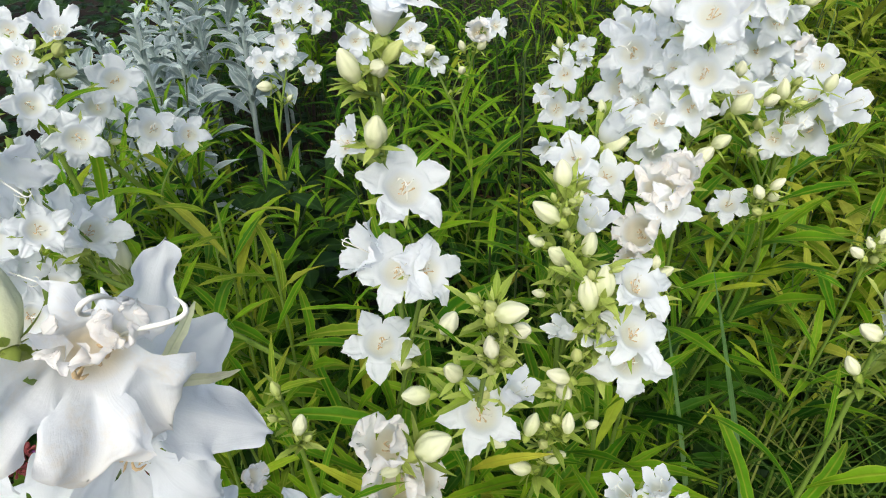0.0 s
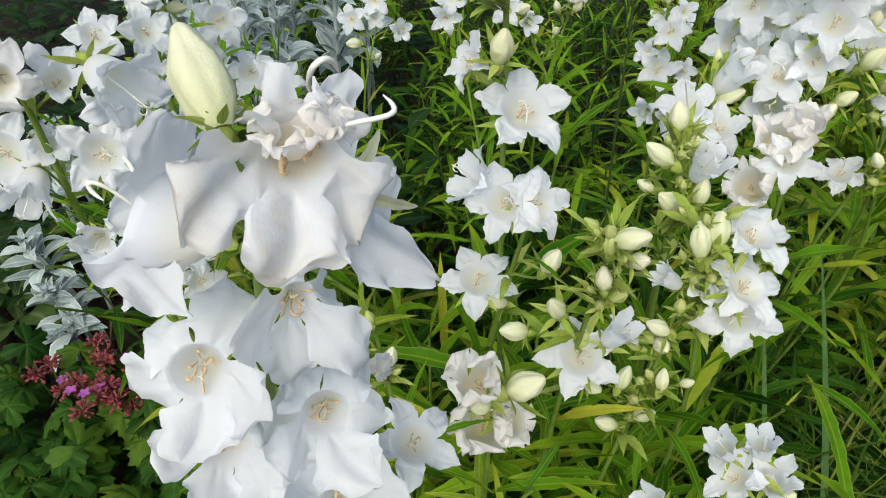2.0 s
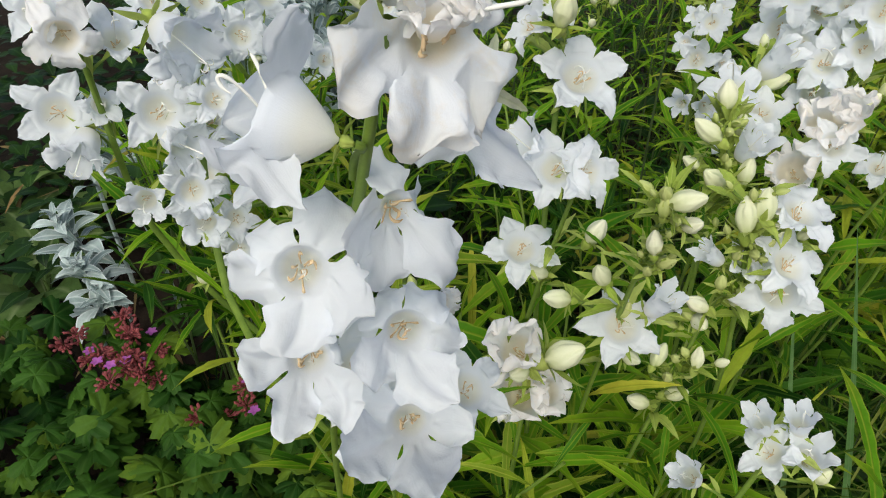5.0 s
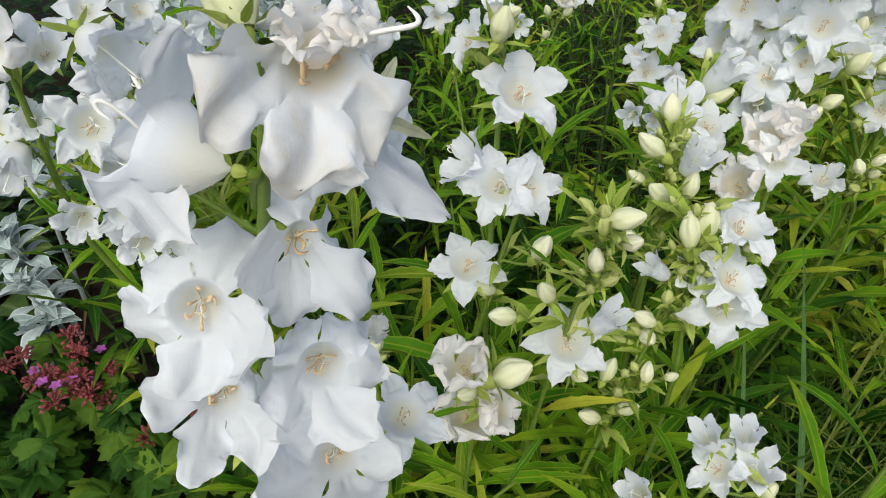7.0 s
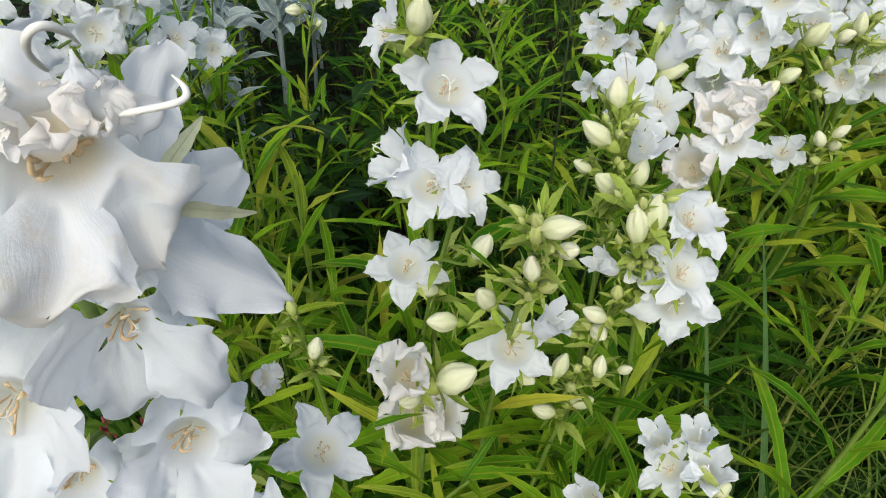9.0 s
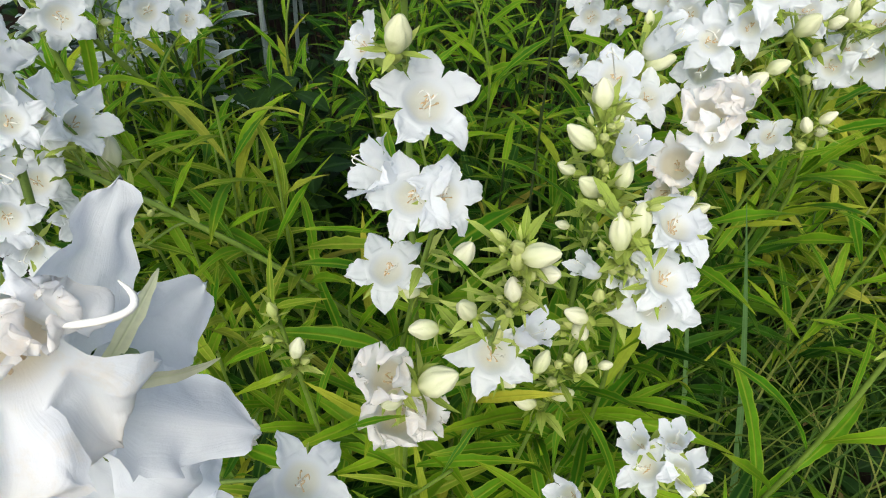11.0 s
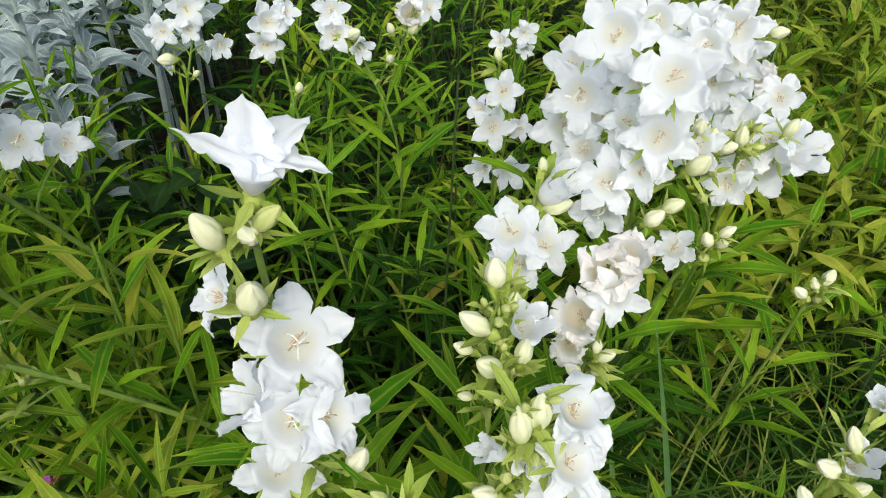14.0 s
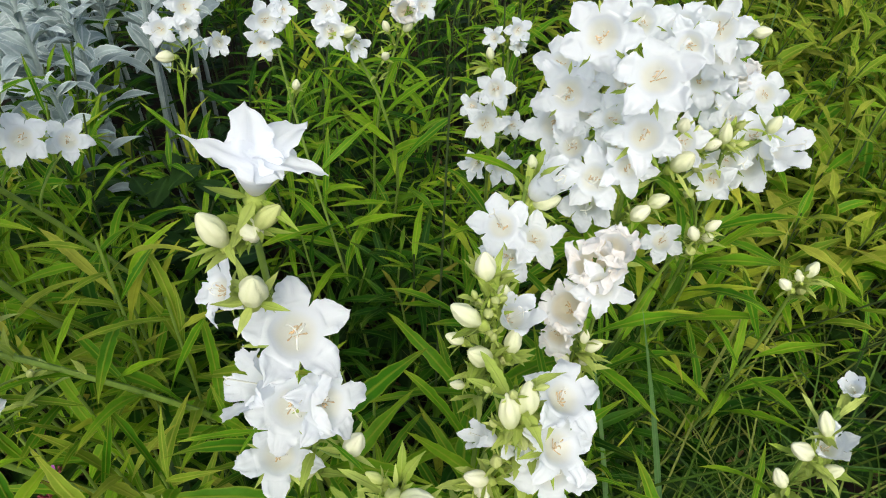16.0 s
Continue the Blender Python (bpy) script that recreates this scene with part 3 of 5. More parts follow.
    if not cream:
        part("calyx", rng.choice(BUD_CALYCES if upright else CALYCES), body, Matrix.Translation((0, 0, -depth - 0.01)) @ Matrix.Scale(0.95 if upright else 0.38, 4))
        part("stamen_tuft", rng.choice(STAMENS), body, Matrix.Translation((0, 0, -depth * 0.75)) @ Matrix.Scale(0.95, 4))
    if style:
        part("style", rng.choice(LONG_STYLES), body, Matrix.Translation((0, 0, -depth)) @ Matrix.Scale(style * 0.5, 4))
    stalk = Shape()
    start = base - d * 0.003
    low = start + Vector((-0.004, 0.010, -0.014))
    tube(stalk, [p - thing.location for p in bezier(low, low + Vector((0, 0, 0.008)), start - d * 0.004, start, 8)], [0.0009] * 9, 7)
    part("flower_stalk", stalk.mesh("flower_stalk", STEM), thing)
    return body


def cream_sepal(thing, start, end, width):
    """A narrow pale sepal, folded along its rib, from a flower's back outwards."""
    start, end = Vector(start), Vector(end)
    way = (end - start).normalized()
    side = way.cross(Vector((0.3, -0.85, 0.4))).normalized()
    up = side.cross(way)
    shape = Shape()
    verts, uvs = [], []
    for i in range(12):
        t = i / 11
        w = width / 2000 * max(0.05, math.sin(math.pi * (0.22 + 0.76 * t)) ** 0.8)
        p = start.lerp(end, t) + up * 0.0015 * math.sin(t * math.pi) - thing.location
        for s in (-1, 0, 1):
            verts.append(p + side * s * w * (1 + 0.12 * math.sin(i * 2.1 + s)) + up * abs(s) * w * 0.35)
            uvs.append((0.5 + 0.5 * s, t))
    shape.add(verts, grid_faces(12, 3), uvs)
    part("sepal", shape.mesh("sepal", PALE_SEPAL), thing, None, "narrow cream sepal")


def curled_style(thing, *arms):
    """Thick cream stigma arms that curl back out of a withered bell."""
    shape = Shape()
    for a, b, c, d in arms:
        pts = bezier(a, b, c, d, 16)
        tube(shape, [p - thing.location for p in pts], [0.0003] * 5 + [0.0004] * 8 + [0.0004, 0.00035, 0.00025, 0.0001], 8)
    part("style", shape.mesh("curled_style", STYLE), thing, None, "curled cream style")


# ---- ground ----
def ground_sheet():
    """One sheet of soil to the horizon, finer and lumpy round the flower bed."""
    ticks = [-60, -25, -10, -5, -3, -2.2] + [-1.6 + 0.06 * i for i in range(54)] + [2.2, 3, 5, 10, 25, 60]
    verts, uvs = [], []
    for y in ticks:
        for x in ticks:
            near = max(abs(x), abs(y)) < 2
            h = 0.035 * noise.noise((x * 6, y * 6, 0)) + 0.02 * noise.noise((x * 17, y * 17, 4)) if near else 0.0
            verts.append((x, y + 0.6, h))
            uvs.append((x, y))
    shape = Shape()
    shape.add(verts, grid_faces(len(ticks), len(ticks)), uvs)
    ob = new("ground", shape.mesh("ground", SOIL))
    return tagged(ob, "dark brown lumpy garden soil under the flower bed", "ground", kind="structure")


ground_sheet()


# ---- the flowering stalks ----
near_stalk = bellflower('bellflower stalk of large white bells, the topmost withered and cream',
    (-0.110, 0.180), (-0.079, 0.098, 0.690), (-0.056, 0.066, 0.782), [
    ('n', -0.0606, 0.0659, 0.7906, 16, -142, 42),
    ('O', -0.045, 0.120, 0.636, 30, 41, 60),
    ('O', -0.074, 0.095, 0.669, 32, 41, 52),
    ('w', -0.0490, 0.0640, 0.7845, 14, 15, 70),
    ('w', -0.0445, 0.0665, 0.7845, 10, 60, 55),
    ('w', -0.0512, 0.1060, 0.6890, 11, 70, 25),
], bare=True)
cup_stalk = bellflower('bellflower stalk with a wide white cup above buds and stars',
    (-0.002, 0.276), (-0.022, 0.246, 0.647), (-0.025, 0.233, 0.764), [
    ('b', -0.033, 0.222, 0.757, 14, -76, 66),
    ('g', -0.017, 0.222, 0.762, 11, 83, 53),
    ('b', -0.022, 0.222, 0.756, 11, 20, 23),
    ('b', -0.025, 0.223, 0.731, 15, 34, 75),
    ('O', -0.039, 0.232, 0.721, 22, -62, 36),
    ('O', -0.015, 0.228, 0.704, 37, 22, 56, 10),
    ('B', -0.035, 0.234, 0.666, 29, -70, 38),
    ('O', -0.020, 0.226, 0.661, 34, 1, 50, 38),
    ('l', -0.033, 0.235, 0.630, 36, -69, 15),
    ('l', -0.031, 0.228, 0.652, 20, -18, -7),
    ('l', -0.010, 0.232, 0.628, 27, 55, -9),
])
bellflower('shorter bellflower stalk with two white stars and small buds',
    (0.001, 0.272), (-0.019, 0.242, 0.584), (-0.008, 0.237, 0.652), [
    ('b', 0.003, 0.230, 0.626, 14, 99, 64),
    ('b', -0.023, 0.235, 0.593, 15, -71, 25),
    ('O', -0.031, 0.236, 0.607, 36, 4, 62, 48),
    ('O', -0.006, 0.228, 0.660, 32, 33, 43),
])
bellflower('short bellflower stalk with cream buds and one open white star',
    (0.016, 0.254), (0.016, 0.214, 0.566), (0.020, 0.184, 0.682), [
    ('b', 0.025, 0.178, 0.682, 14, 73, 27),
    ('g', 0.018, 0.180, 0.678, 11, -59, 87),
    ('b', 0.030, 0.182, 0.669, 10, 43, 43),
    ('b', 0.019, 0.185, 0.657, 11, -141, 77),
    ('g', 0.020, 0.188, 0.640, 8, -8, 59),
    ('b', 0.004, 0.200, 0.625, 15, -50, 57),
    ('b', -0.013, 0.205, 0.604, 14, -77, 16),
    ('O', 0.018, 0.199, 0.597, 37, -5, 55, 42),
    ('H', 0.033, 0.200, 0.613, 20, 62, 62),
    ('b', 0.027, 0.202, 0.573, 12, 36, 21),
    ('g', 0.012, 0.178, 0.684, 4, -74, 56),
    ('g', 0.023, 0.183, 0.663, 5, 27, 61),
    ('g', 0.015, 0.187, 0.649, 5, -60, 51),
    ('g', 0.028, 0.188, 0.649, 5, 42, 52),
])
bellflower('bellflower stalk with crumpled browning white flowers above long leaves',
    (-0.020, 0.262), (-0.020, 0.212, 0.520), (-0.019, 0.207, 0.564), [
    ('W', -0.029, 0.200, 0.574, 41, -32, 65),
    ('b', -0.004, 0.200, 0.572, 22, 86, 36),
    ('b', -0.026, 0.196, 0.559, 14, -38, 29),
    ('W', -0.024, 0.198, 0.541, 46, -3, 52),
    ('W', -0.010, 0.198, 0.546, 34, 29, 47),
    ('l', -0.052, 0.190, 0.536, 43, 92, 19),
])
bellflower('thin bellflower side shoot with small green buds',
    (-0.079, 0.246), (-0.079, 0.226, 0.540), (-0.084, 0.227, 0.580), [
    ('g', -0.085, 0.225, 0.585, 9, -133, 67),
    ('b', -0.075, 0.222, 0.560, 13, 144, 68),
    ('g', -0.089, 0.222, 0.565, 8, -45, 56),
    ('g', -0.072, 0.222, 0.549, 8, 67, 45),
])
bellflower('dense bellflower spike of upright cream buds and pointed white stars',
    (0.080, 0.291), (0.080, 0.241, 0.589), (0.070, 0.241, 0.650), [
    ('b', 0.068, 0.237, 0.639, 18, -164, 61),
    ('b', 0.076, 0.240, 0.643, 17, 174, 64),
    ('O', 0.0935, 0.242, 0.641, 36, 56, 71, 32),
    ('O', 0.093, 0.230, 0.619, 36, 33, 63, 56),
    ('O', 0.091, 0.226, 0.604, 37, -1, 49),
    ('H', 0.059, 0.240, 0.612, 17, -84, 37),
    ('B', 0.077, 0.238, 0.612, 20, -9, 43),
    ('g', 0.067, 0.234, 0.600, 10, -46, 77),
    ('g', 0.062, 0.236, 0.630, 7, -61, 58),
    ('g', 0.070, 0.235, 0.617, 8, -14, 66),
    ('g', 0.082, 0.238, 0.621, 7, 30, 69),
    ('g', 0.057, 0.238, 0.653, 5, -88, 52),
    ('g', 0.077, 0.232, 0.597, 8, -1, 52),
    ('g', 0.087, 0.236, 0.615, 7, -100, 72),
])
bellflower('low bellflower side stalk of loose upright cream buds',
    (0.057, 0.276), (0.057, 0.236, 0.497), (0.070, 0.241, 0.583), [
    ('b', 0.080, 0.235, 0.589, 14, 47, 44),
    ('b', 0.059, 0.234, 0.584, 14, -88, 29),
    ('b', 0.064, 0.234, 0.571, 13, 10, 12),
    ('b', 0.049, 0.233, 0.546, 15, 141, 56),
    ('b', 0.069, 0.233, 0.547, 13, 164, 62),
    ('g', 0.062, 0.235, 0.548, 8, -87, 59),
    ('b', 0.083, 0.235, 0.543, 9, 67, 44),
    ('b', 0.065, 0.233, 0.516, 14, 81, 33),
    ('b', 0.045, 0.233, 0.505, 14, -84, 19),
])
bellflower('tall bellflower spike with fat cream buds and few open bells',
    (0.074, 0.312), (0.064, 0.272, 0.603), (0.063, 0.285, 0.663), [
    ('b', 0.060, 0.290, 0.672, 15, -146, 71),
    ('g', 0.071, 0.290, 0.665, 10, 38, 46),
    ('b', 0.069, 0.285, 0.659, 12, -34, 84),
    ('b', 0.050, 0.270, 0.662, 17, -98, 35),
    ('b', 0.047, 0.272, 0.643, 10, -90, 31),
    ('b', 0.058, 0.265, 0.639, 15, -86, 37),
    ('H', 0.075, 0.277, 0.653, 24, 17, 61),
    ('b', 0.075, 0.272, 0.641, 15, 139, 74),
    ('b', 0.051, 0.270, 0.609, 8, -86, 19),
    ('g', 0.058, 0.280, 0.658, 8, -22, 66),
    ('g', 0.055, 0.280, 0.664, 6, -84, 72),
    ('g', 0.065, 0.272, 0.644, 6, -15, 75),
    ('g', 0.071, 0.270, 0.629, 7, 3, 72),
    ('g', 0.056, 0.268, 0.625, 6, -69, 56),
    ('g', 0.066, 0.266, 0.613, 6, -81, 76),
])
bellflower('slender bellflower stalk with three white stars and one bud',
    (0.090, 0.403), (0.090, 0.353, 0.619), (0.093, 0.366, 0.663), [
    ('O', 0.075, 0.335, 0.655, 33, -28, 51),
    ('O', 0.097, 0.340, 0.640, 31, -4, 55),
    ('O', 0.082, 0.335, 0.631, 31, -15, 39),
    ('H', 0.104, 0.360, 0.664, 30, 55, 60),
    ('b', 0.095, 0.370, 0.669, 9, -138, 72),
    ('b', 0.105, 0.360, 0.650, 17, 66, 33),
])
bellflower('bellflower spike of crumpled fading flowers tinged with tan',
    (0.122, 0.353), (0.122, 0.303, 0.560), (0.124, 0.322, 0.645), [
    ('W', 0.109, 0.305, 0.625, 39, -37, 44),
    ('W', 0.119, 0.311, 0.651, 40, -21, 50),
    ('W', 0.129, 0.316, 0.658, 32, -18, 61),
    ('O', 0.124, 0.303, 0.642, 30, -10, 36),
    ('W', 0.107, 0.300, 0.607, 26, -29, 23),
    ('b', 0.129, 0.300, 0.599, 12, 69, 51),
    ('b', 0.123, 0.302, 0.605, 9, 175, 75),
    ('b', 0.113, 0.300, 0.587, 13, -102, 41),
    ('b', 0.127, 0.300, 0.586, 11, 23, 58),
    ('g', 0.128, 0.298, 0.568, 8, -13, 32),
])
bellflower('full bellflower spike crowded with broad pure white stars',
    (0.175, 0.426), (0.155, 0.376, 0.629), (0.148, 0.387, 0.732), [
    ('O', 0.130, 0.366, 0.661, 36, -23, 33),
    ('O', 0.145, 0.361, 0.672, 30, -15, 16),
    ('O', 0.147, 0.360, 0.695, 38, -24, 44, 56),
    ('O', 0.143, 0.359, 0.729, 40, -24, 42, 34),
    ('O', 0.118, 0.378, 0.739, 38, -33, 31),
    ('O', 0.139, 0.385, 0.688, 26, -13, 50),
    ('B', 0.131, 0.368, 0.641, 31, -20, 24),
    ('b', 0.168, 0.360, 0.651, 14, 51, 48),
    ('b', 0.160, 0.360, 0.642, 14, 63, 60),
    ('b', 0.179, 0.370, 0.671, 17, 45, 58),
    ('b', 0.174, 0.375, 0.691, 11, -25, 62),
    ('O', 0.168, 0.385, 0.700, 23, -12, 13),
])
bellflower('bellflower stalk with two wide white stars and curled styles',
    (0.127, 0.481), (0.127, 0.431, 0.647), (0.131, 0.428, 0.684), [
    ('O', 0.119, 0.409, 0.687, 41, -22, 29, 66),
    ('O', 0.118, 0.420, 0.659, 40, -23, 25, 64),
    ('O', 0.134, 0.410, 0.676, 31, -1, 38),
    ('B', 0.134, 0.420, 0.696, 25, -9, 59),
])
bellflower('tall bellflower stalk with overlapping white bells, some going ragged',
    (0.277, 0.539), (0.257, 0.489, 0.632), (0.213, 0.454, 0.715), [
    ('O', 0.211, 0.441, 0.714, 38, -26, 32),
    ('O', 0.224, 0.450, 0.692, 37, -27, 7),
    ('O', 0.221, 0.460, 0.669, 39, -33, 13),
    ('W', 0.266, 0.483, 0.659, 34, 16, 23),
    ('B', 0.242, 0.470, 0.647, 37, -21, 12),
    ('b', 0.249, 0.460, 0.703, 13, 39, 28),
    ('O', 0.253, 0.460, 0.643, 35, -34, 28),
    ('O', 0.181, 0.430, 0.721, 30, -52, 34),
])
bellflower('bellflower stalk leaning outward with white bells and pale green buds',
    (0.245, 0.486), (0.245, 0.436, 0.605), (0.231, 0.423, 0.654), [
    ('O', 0.263, 0.439, 0.618, 45, -34, 26),
    ('B', 0.273, 0.424, 0.644, 37, 18, 46, 8),
    ('O', 0.227, 0.412, 0.624, 30, -36, 20),
    ('O', 0.261, 0.440, 0.641, 34, -38, 50),
    ('b', 0.205, 0.410, 0.661, 14, -112, 69),
    ('b', 0.223, 0.412, 0.661, 15, -85, 78),
    ('b', 0.260, 0.424, 0.660, 14, 58, 78),
    ('g', 0.212, 0.410, 0.637, 14, -38, 43),
    ('g', 0.214, 0.410, 0.615, 12, -29, 24),
    ('b', 0.216, 0.410, 0.654, 13, 45, 33),
])
bellflower('thin bellflower stalk with one small star and green buds',
    (0.253, 0.462), (0.223, 0.412, 0.553), (0.230, 0.408, 0.588), [
    ('O', 0.209, 0.410, 0.572, 30, -22, 57, 56),
    ('b', 0.236, 0.402, 0.594, 13, 58, 55),
    ('b', 0.236, 0.402, 0.583, 12, 11, 37),
    ('b', 0.223, 0.400, 0.589, 12, -119, 60),
    ('g', 0.226, 0.400, 0.572, 11, -69, 27),
])
bellflower('bellflower shoot carrying only small pale buds',
    (0.355, 0.465), (0.335, 0.415, 0.498), (0.333, 0.414, 0.533), [
    ('b', 0.336, 0.411, 0.542, 15, 120, 79),
    ('b', 0.321, 0.411, 0.526, 13, -110, 36),
    ('g', 0.337, 0.411, 0.519, 12, -61, 52),
    ('b', 0.329, 0.412, 0.534, 12, -126, 54),
])
bellflower('low bellflower stalk with half-open ruffled white bells',
    (0.092, 0.207), (0.092, 0.177, 0.522), (0.101, 0.183, 0.557), [
    ('O', 0.092, 0.175, 0.550, 27, -57, 50),
    ('B', 0.107, 0.172, 0.556, 23, -30, 71),
    ('H', 0.085, 0.180, 0.565, 19, -77, 57),
    ('H', 0.101, 0.180, 0.569, 19, -69, 72),
    ('b', 0.116, 0.170, 0.545, 13, 46, 73),
    ('H', 0.057, 0.165, 0.538, 21, -60, 51),
])
bellflower('bellflower shoot with fat buds just opening at the tip',
    (0.205, 0.242), (0.205, 0.222, 0.603), (0.209, 0.229, 0.647), [
    ('H', 0.209, 0.221, 0.631, 21, -48, 67),
    ('b', 0.198, 0.221, 0.649, 12, -151, 53),
    ('b', 0.194, 0.218, 0.632, 12, -104, 31),
    ('b', 0.192, 0.216, 0.612, 10, -148, 41),
    ('b', 0.215, 0.216, 0.616, 12, 42, 63),
    ('H', 0.215, 0.235, 0.654, 13, -87, 52),
])
bellflower('slim bellflower stalk with small white stars far back in the leaves',
    (0.102, 0.572), (0.102, 0.522, 0.551), (0.094, 0.522, 0.646), [
    ('O', 0.097, 0.507, 0.630, 29, -13, 36, 14),
    ('O', 0.093, 0.506, 0.600, 33, -11, 28, 4),
    ('O', 0.082, 0.516, 0.609, 23, -43, 24),
    ('B', 0.111, 0.505, 0.560, 28, 2, 14),
    ('B', 0.088, 0.505, 0.562, 22, -27, 16),
    ('O', 0.115, 0.510, 0.597, 21, 21, 27),
    ('b', 0.092, 0.520, 0.651, 10, -90, 73),
])
bellflower('small bellflower stalk with three little white bells',
    (0.150, 0.776), (0.150, 0.726, 0.531), (0.148, 0.728, 0.566), [
    ('O', 0.154, 0.717, 0.571, 28, 6, 26),
    ('O', 0.129, 0.715, 0.563, 25, -36, 22),
    ('B', 0.156, 0.712, 0.555, 18, -10, 3),
])
bellflower('distant bellflower stalk topped with white stars',
    (0.026, 0.549), (-0.074, 0.669, 0.525), (-0.089, 0.690, 0.597), [
    ('O', -0.088, 0.672, 0.595, 37, 22, 24),
    ('O', -0.093, 0.670, 0.573, 33, 9, 16),
    ('O', -0.073, 0.680, 0.602, 25, 37, 33),
    ('b', -0.065, 0.660, 0.537, 12, 78, 75),
])
bellflower('distant bellflower stalk with clustered white bells',
    (-0.007, 0.741), (-0.007, 0.691, 0.554), (-0.029, 0.701, 0.592), [
    ('O', -0.034, 0.690, 0.599, 34, -2, 31),
    ('O', -0.032, 0.682, 0.581, 36, -2, 27),
    ('B', -0.007, 0.680, 0.567, 25, 19, 9),
    ('b', -0.014, 0.685, 0.580, 21, 47, 32),
    ('b', 0.020, 0.670, 0.564, 13, 15, 45),
])
bellflower('distant bellflower stalk with a fading flower head over pale buds',
    (0.032, 0.765), (0.032, 0.715, 0.556), (0.043, 0.722, 0.591), [
    ('W', 0.039, 0.710, 0.591, 41, -3, 31),
    ('O', 0.057, 0.710, 0.597, 30, 24, 35),
    ('b', 0.020, 0.705, 0.577, 14, -50, 65),
    ('b', 0.042, 0.705, 0.577, 15, 47, 51),
])
bellflower('distant bellflower stalk beside silver foliage with white bells',
    (-0.180, 0.827), (-0.200, 0.777, 0.480), (-0.176, 0.810, 0.579), [
    ('O', -0.221, 0.782, 0.526, 36, -1, 27),
    ('O', -0.192, 0.790, 0.548, 39, 17, 30),
    ('B', -0.156, 0.760, 0.523, 28, 13, 16),
    ('O', -0.192, 0.785, 0.527, 27, 28, 18),
    ('b', -0.218, 0.770, 0.500, 21, -51, 18),
    ('b', -0.186, 0.760, 0.490, 12, 55, 45),
    ('O', -0.169, 0.800, 0.585, 37, 19, 23),
    ('O', -0.196, 0.800, 0.581, 33, 1, 30),
    ('O', -0.143, 0.780, 0.578, 33, 30, 23),
])
bellflower('leaning bellflower stalk with a row of open white stars',
    (-0.045, 0.460), (-0.265, 0.500, 0.529), (-0.310, 0.455, 0.645), [
    ('O', -0.238, 0.495, 0.588, 39, 20, 32, 24),
    ('O', -0.217, 0.515, 0.573, 34, 26, 38, 50),
    ('O', -0.244, 0.472, 0.640, 40, 29, 27, 0),
    ('O', -0.265, 0.475, 0.617, 35, 32, 8),
    ('b', -0.268, 0.490, 0.579, 11, 75, 14),
    ('B', -0.309, 0.490, 0.590, 36, 28, 12),
    ('b', -0.264, 0.450, 0.656, 17, 85, 9),
    ('O', -0.289, 0.455, 0.647, 36, 55, 27),
    ('B', -0.293, 0.460, 0.627, 28, 30, 11),
], leafy=True, thick=1.7)
bellflower('leaning bellflower stalk ending in an upturned white cup',
    (-0.026, 0.434), (-0.276, 0.434, 0.653), (-0.267, 0.435, 0.688), [
    ('C', -0.243, 0.420, 0.700, 34, 40, 53),
    ('g', -0.246, 0.420, 0.685, 16, 48, 33),
    ('O', -0.276, 0.420, 0.678, 31, 23, 32),
    ('O', -0.282, 0.430, 0.693, 29, 9, 26),
    ('O', -0.277, 0.425, 0.666, 23, 41, 0),
], thick=1.7)
bellflower('leaning bellflower stalk crowded with white bells over geranium leaves',
    (-0.042, 0.361), (-0.292, 0.311, 0.570), (-0.280, 0.290, 0.690), [
    ('D', -0.265, 0.262, 0.687, 37, 33, 5),
    ('O', -0.314, 0.297, 0.624, 48, 22, 28),
    ('B', -0.298, 0.285, 0.603, 38, 4, -25),
    ('O', -0.281, 0.270, 0.697, 33, 23, 37),
    ('B', -0.259, 0.275, 0.580, 29, 21, 18),
    ('B', -0.255, 0.290, 0.679, 32, 40, 40),
    ('B', -0.284, 0.300, 0.630, 23, 49, 16),
], thick=1.7)
bellflower('leaning bellflower stalk with nodding white bells and curled styles',
    (0.010, 0.321), (-0.210, 0.261, 0.586), (-0.221, 0.305, 0.683), [
    ('O', -0.219, 0.255, 0.655, 41, 34, 26),
    ('B', -0.194, 0.250, 0.694, 40, 62, -18),
    ('B', -0.202, 0.252, 0.680, 29, -20, -10),
    ('O', -0.203, 0.240, 0.618, 32, 36, 20),
    ('O', -0.180, 0.242, 0.672, 25, 46, 35),
    ('B', -0.207, 0.250, 0.639, 29, 70, -5),
    ('O', -0.213, 0.350, 0.658, 34, 32, 21),
    ('O', -0.253, 0.330, 0.684, 30, 35, 35),
    ('O', -0.239, 0.360, 0.675, 31, 43, 28),
    ('B', -0.202, 0.240, 0.597, 27, 17, 20),
], thick=1.7)
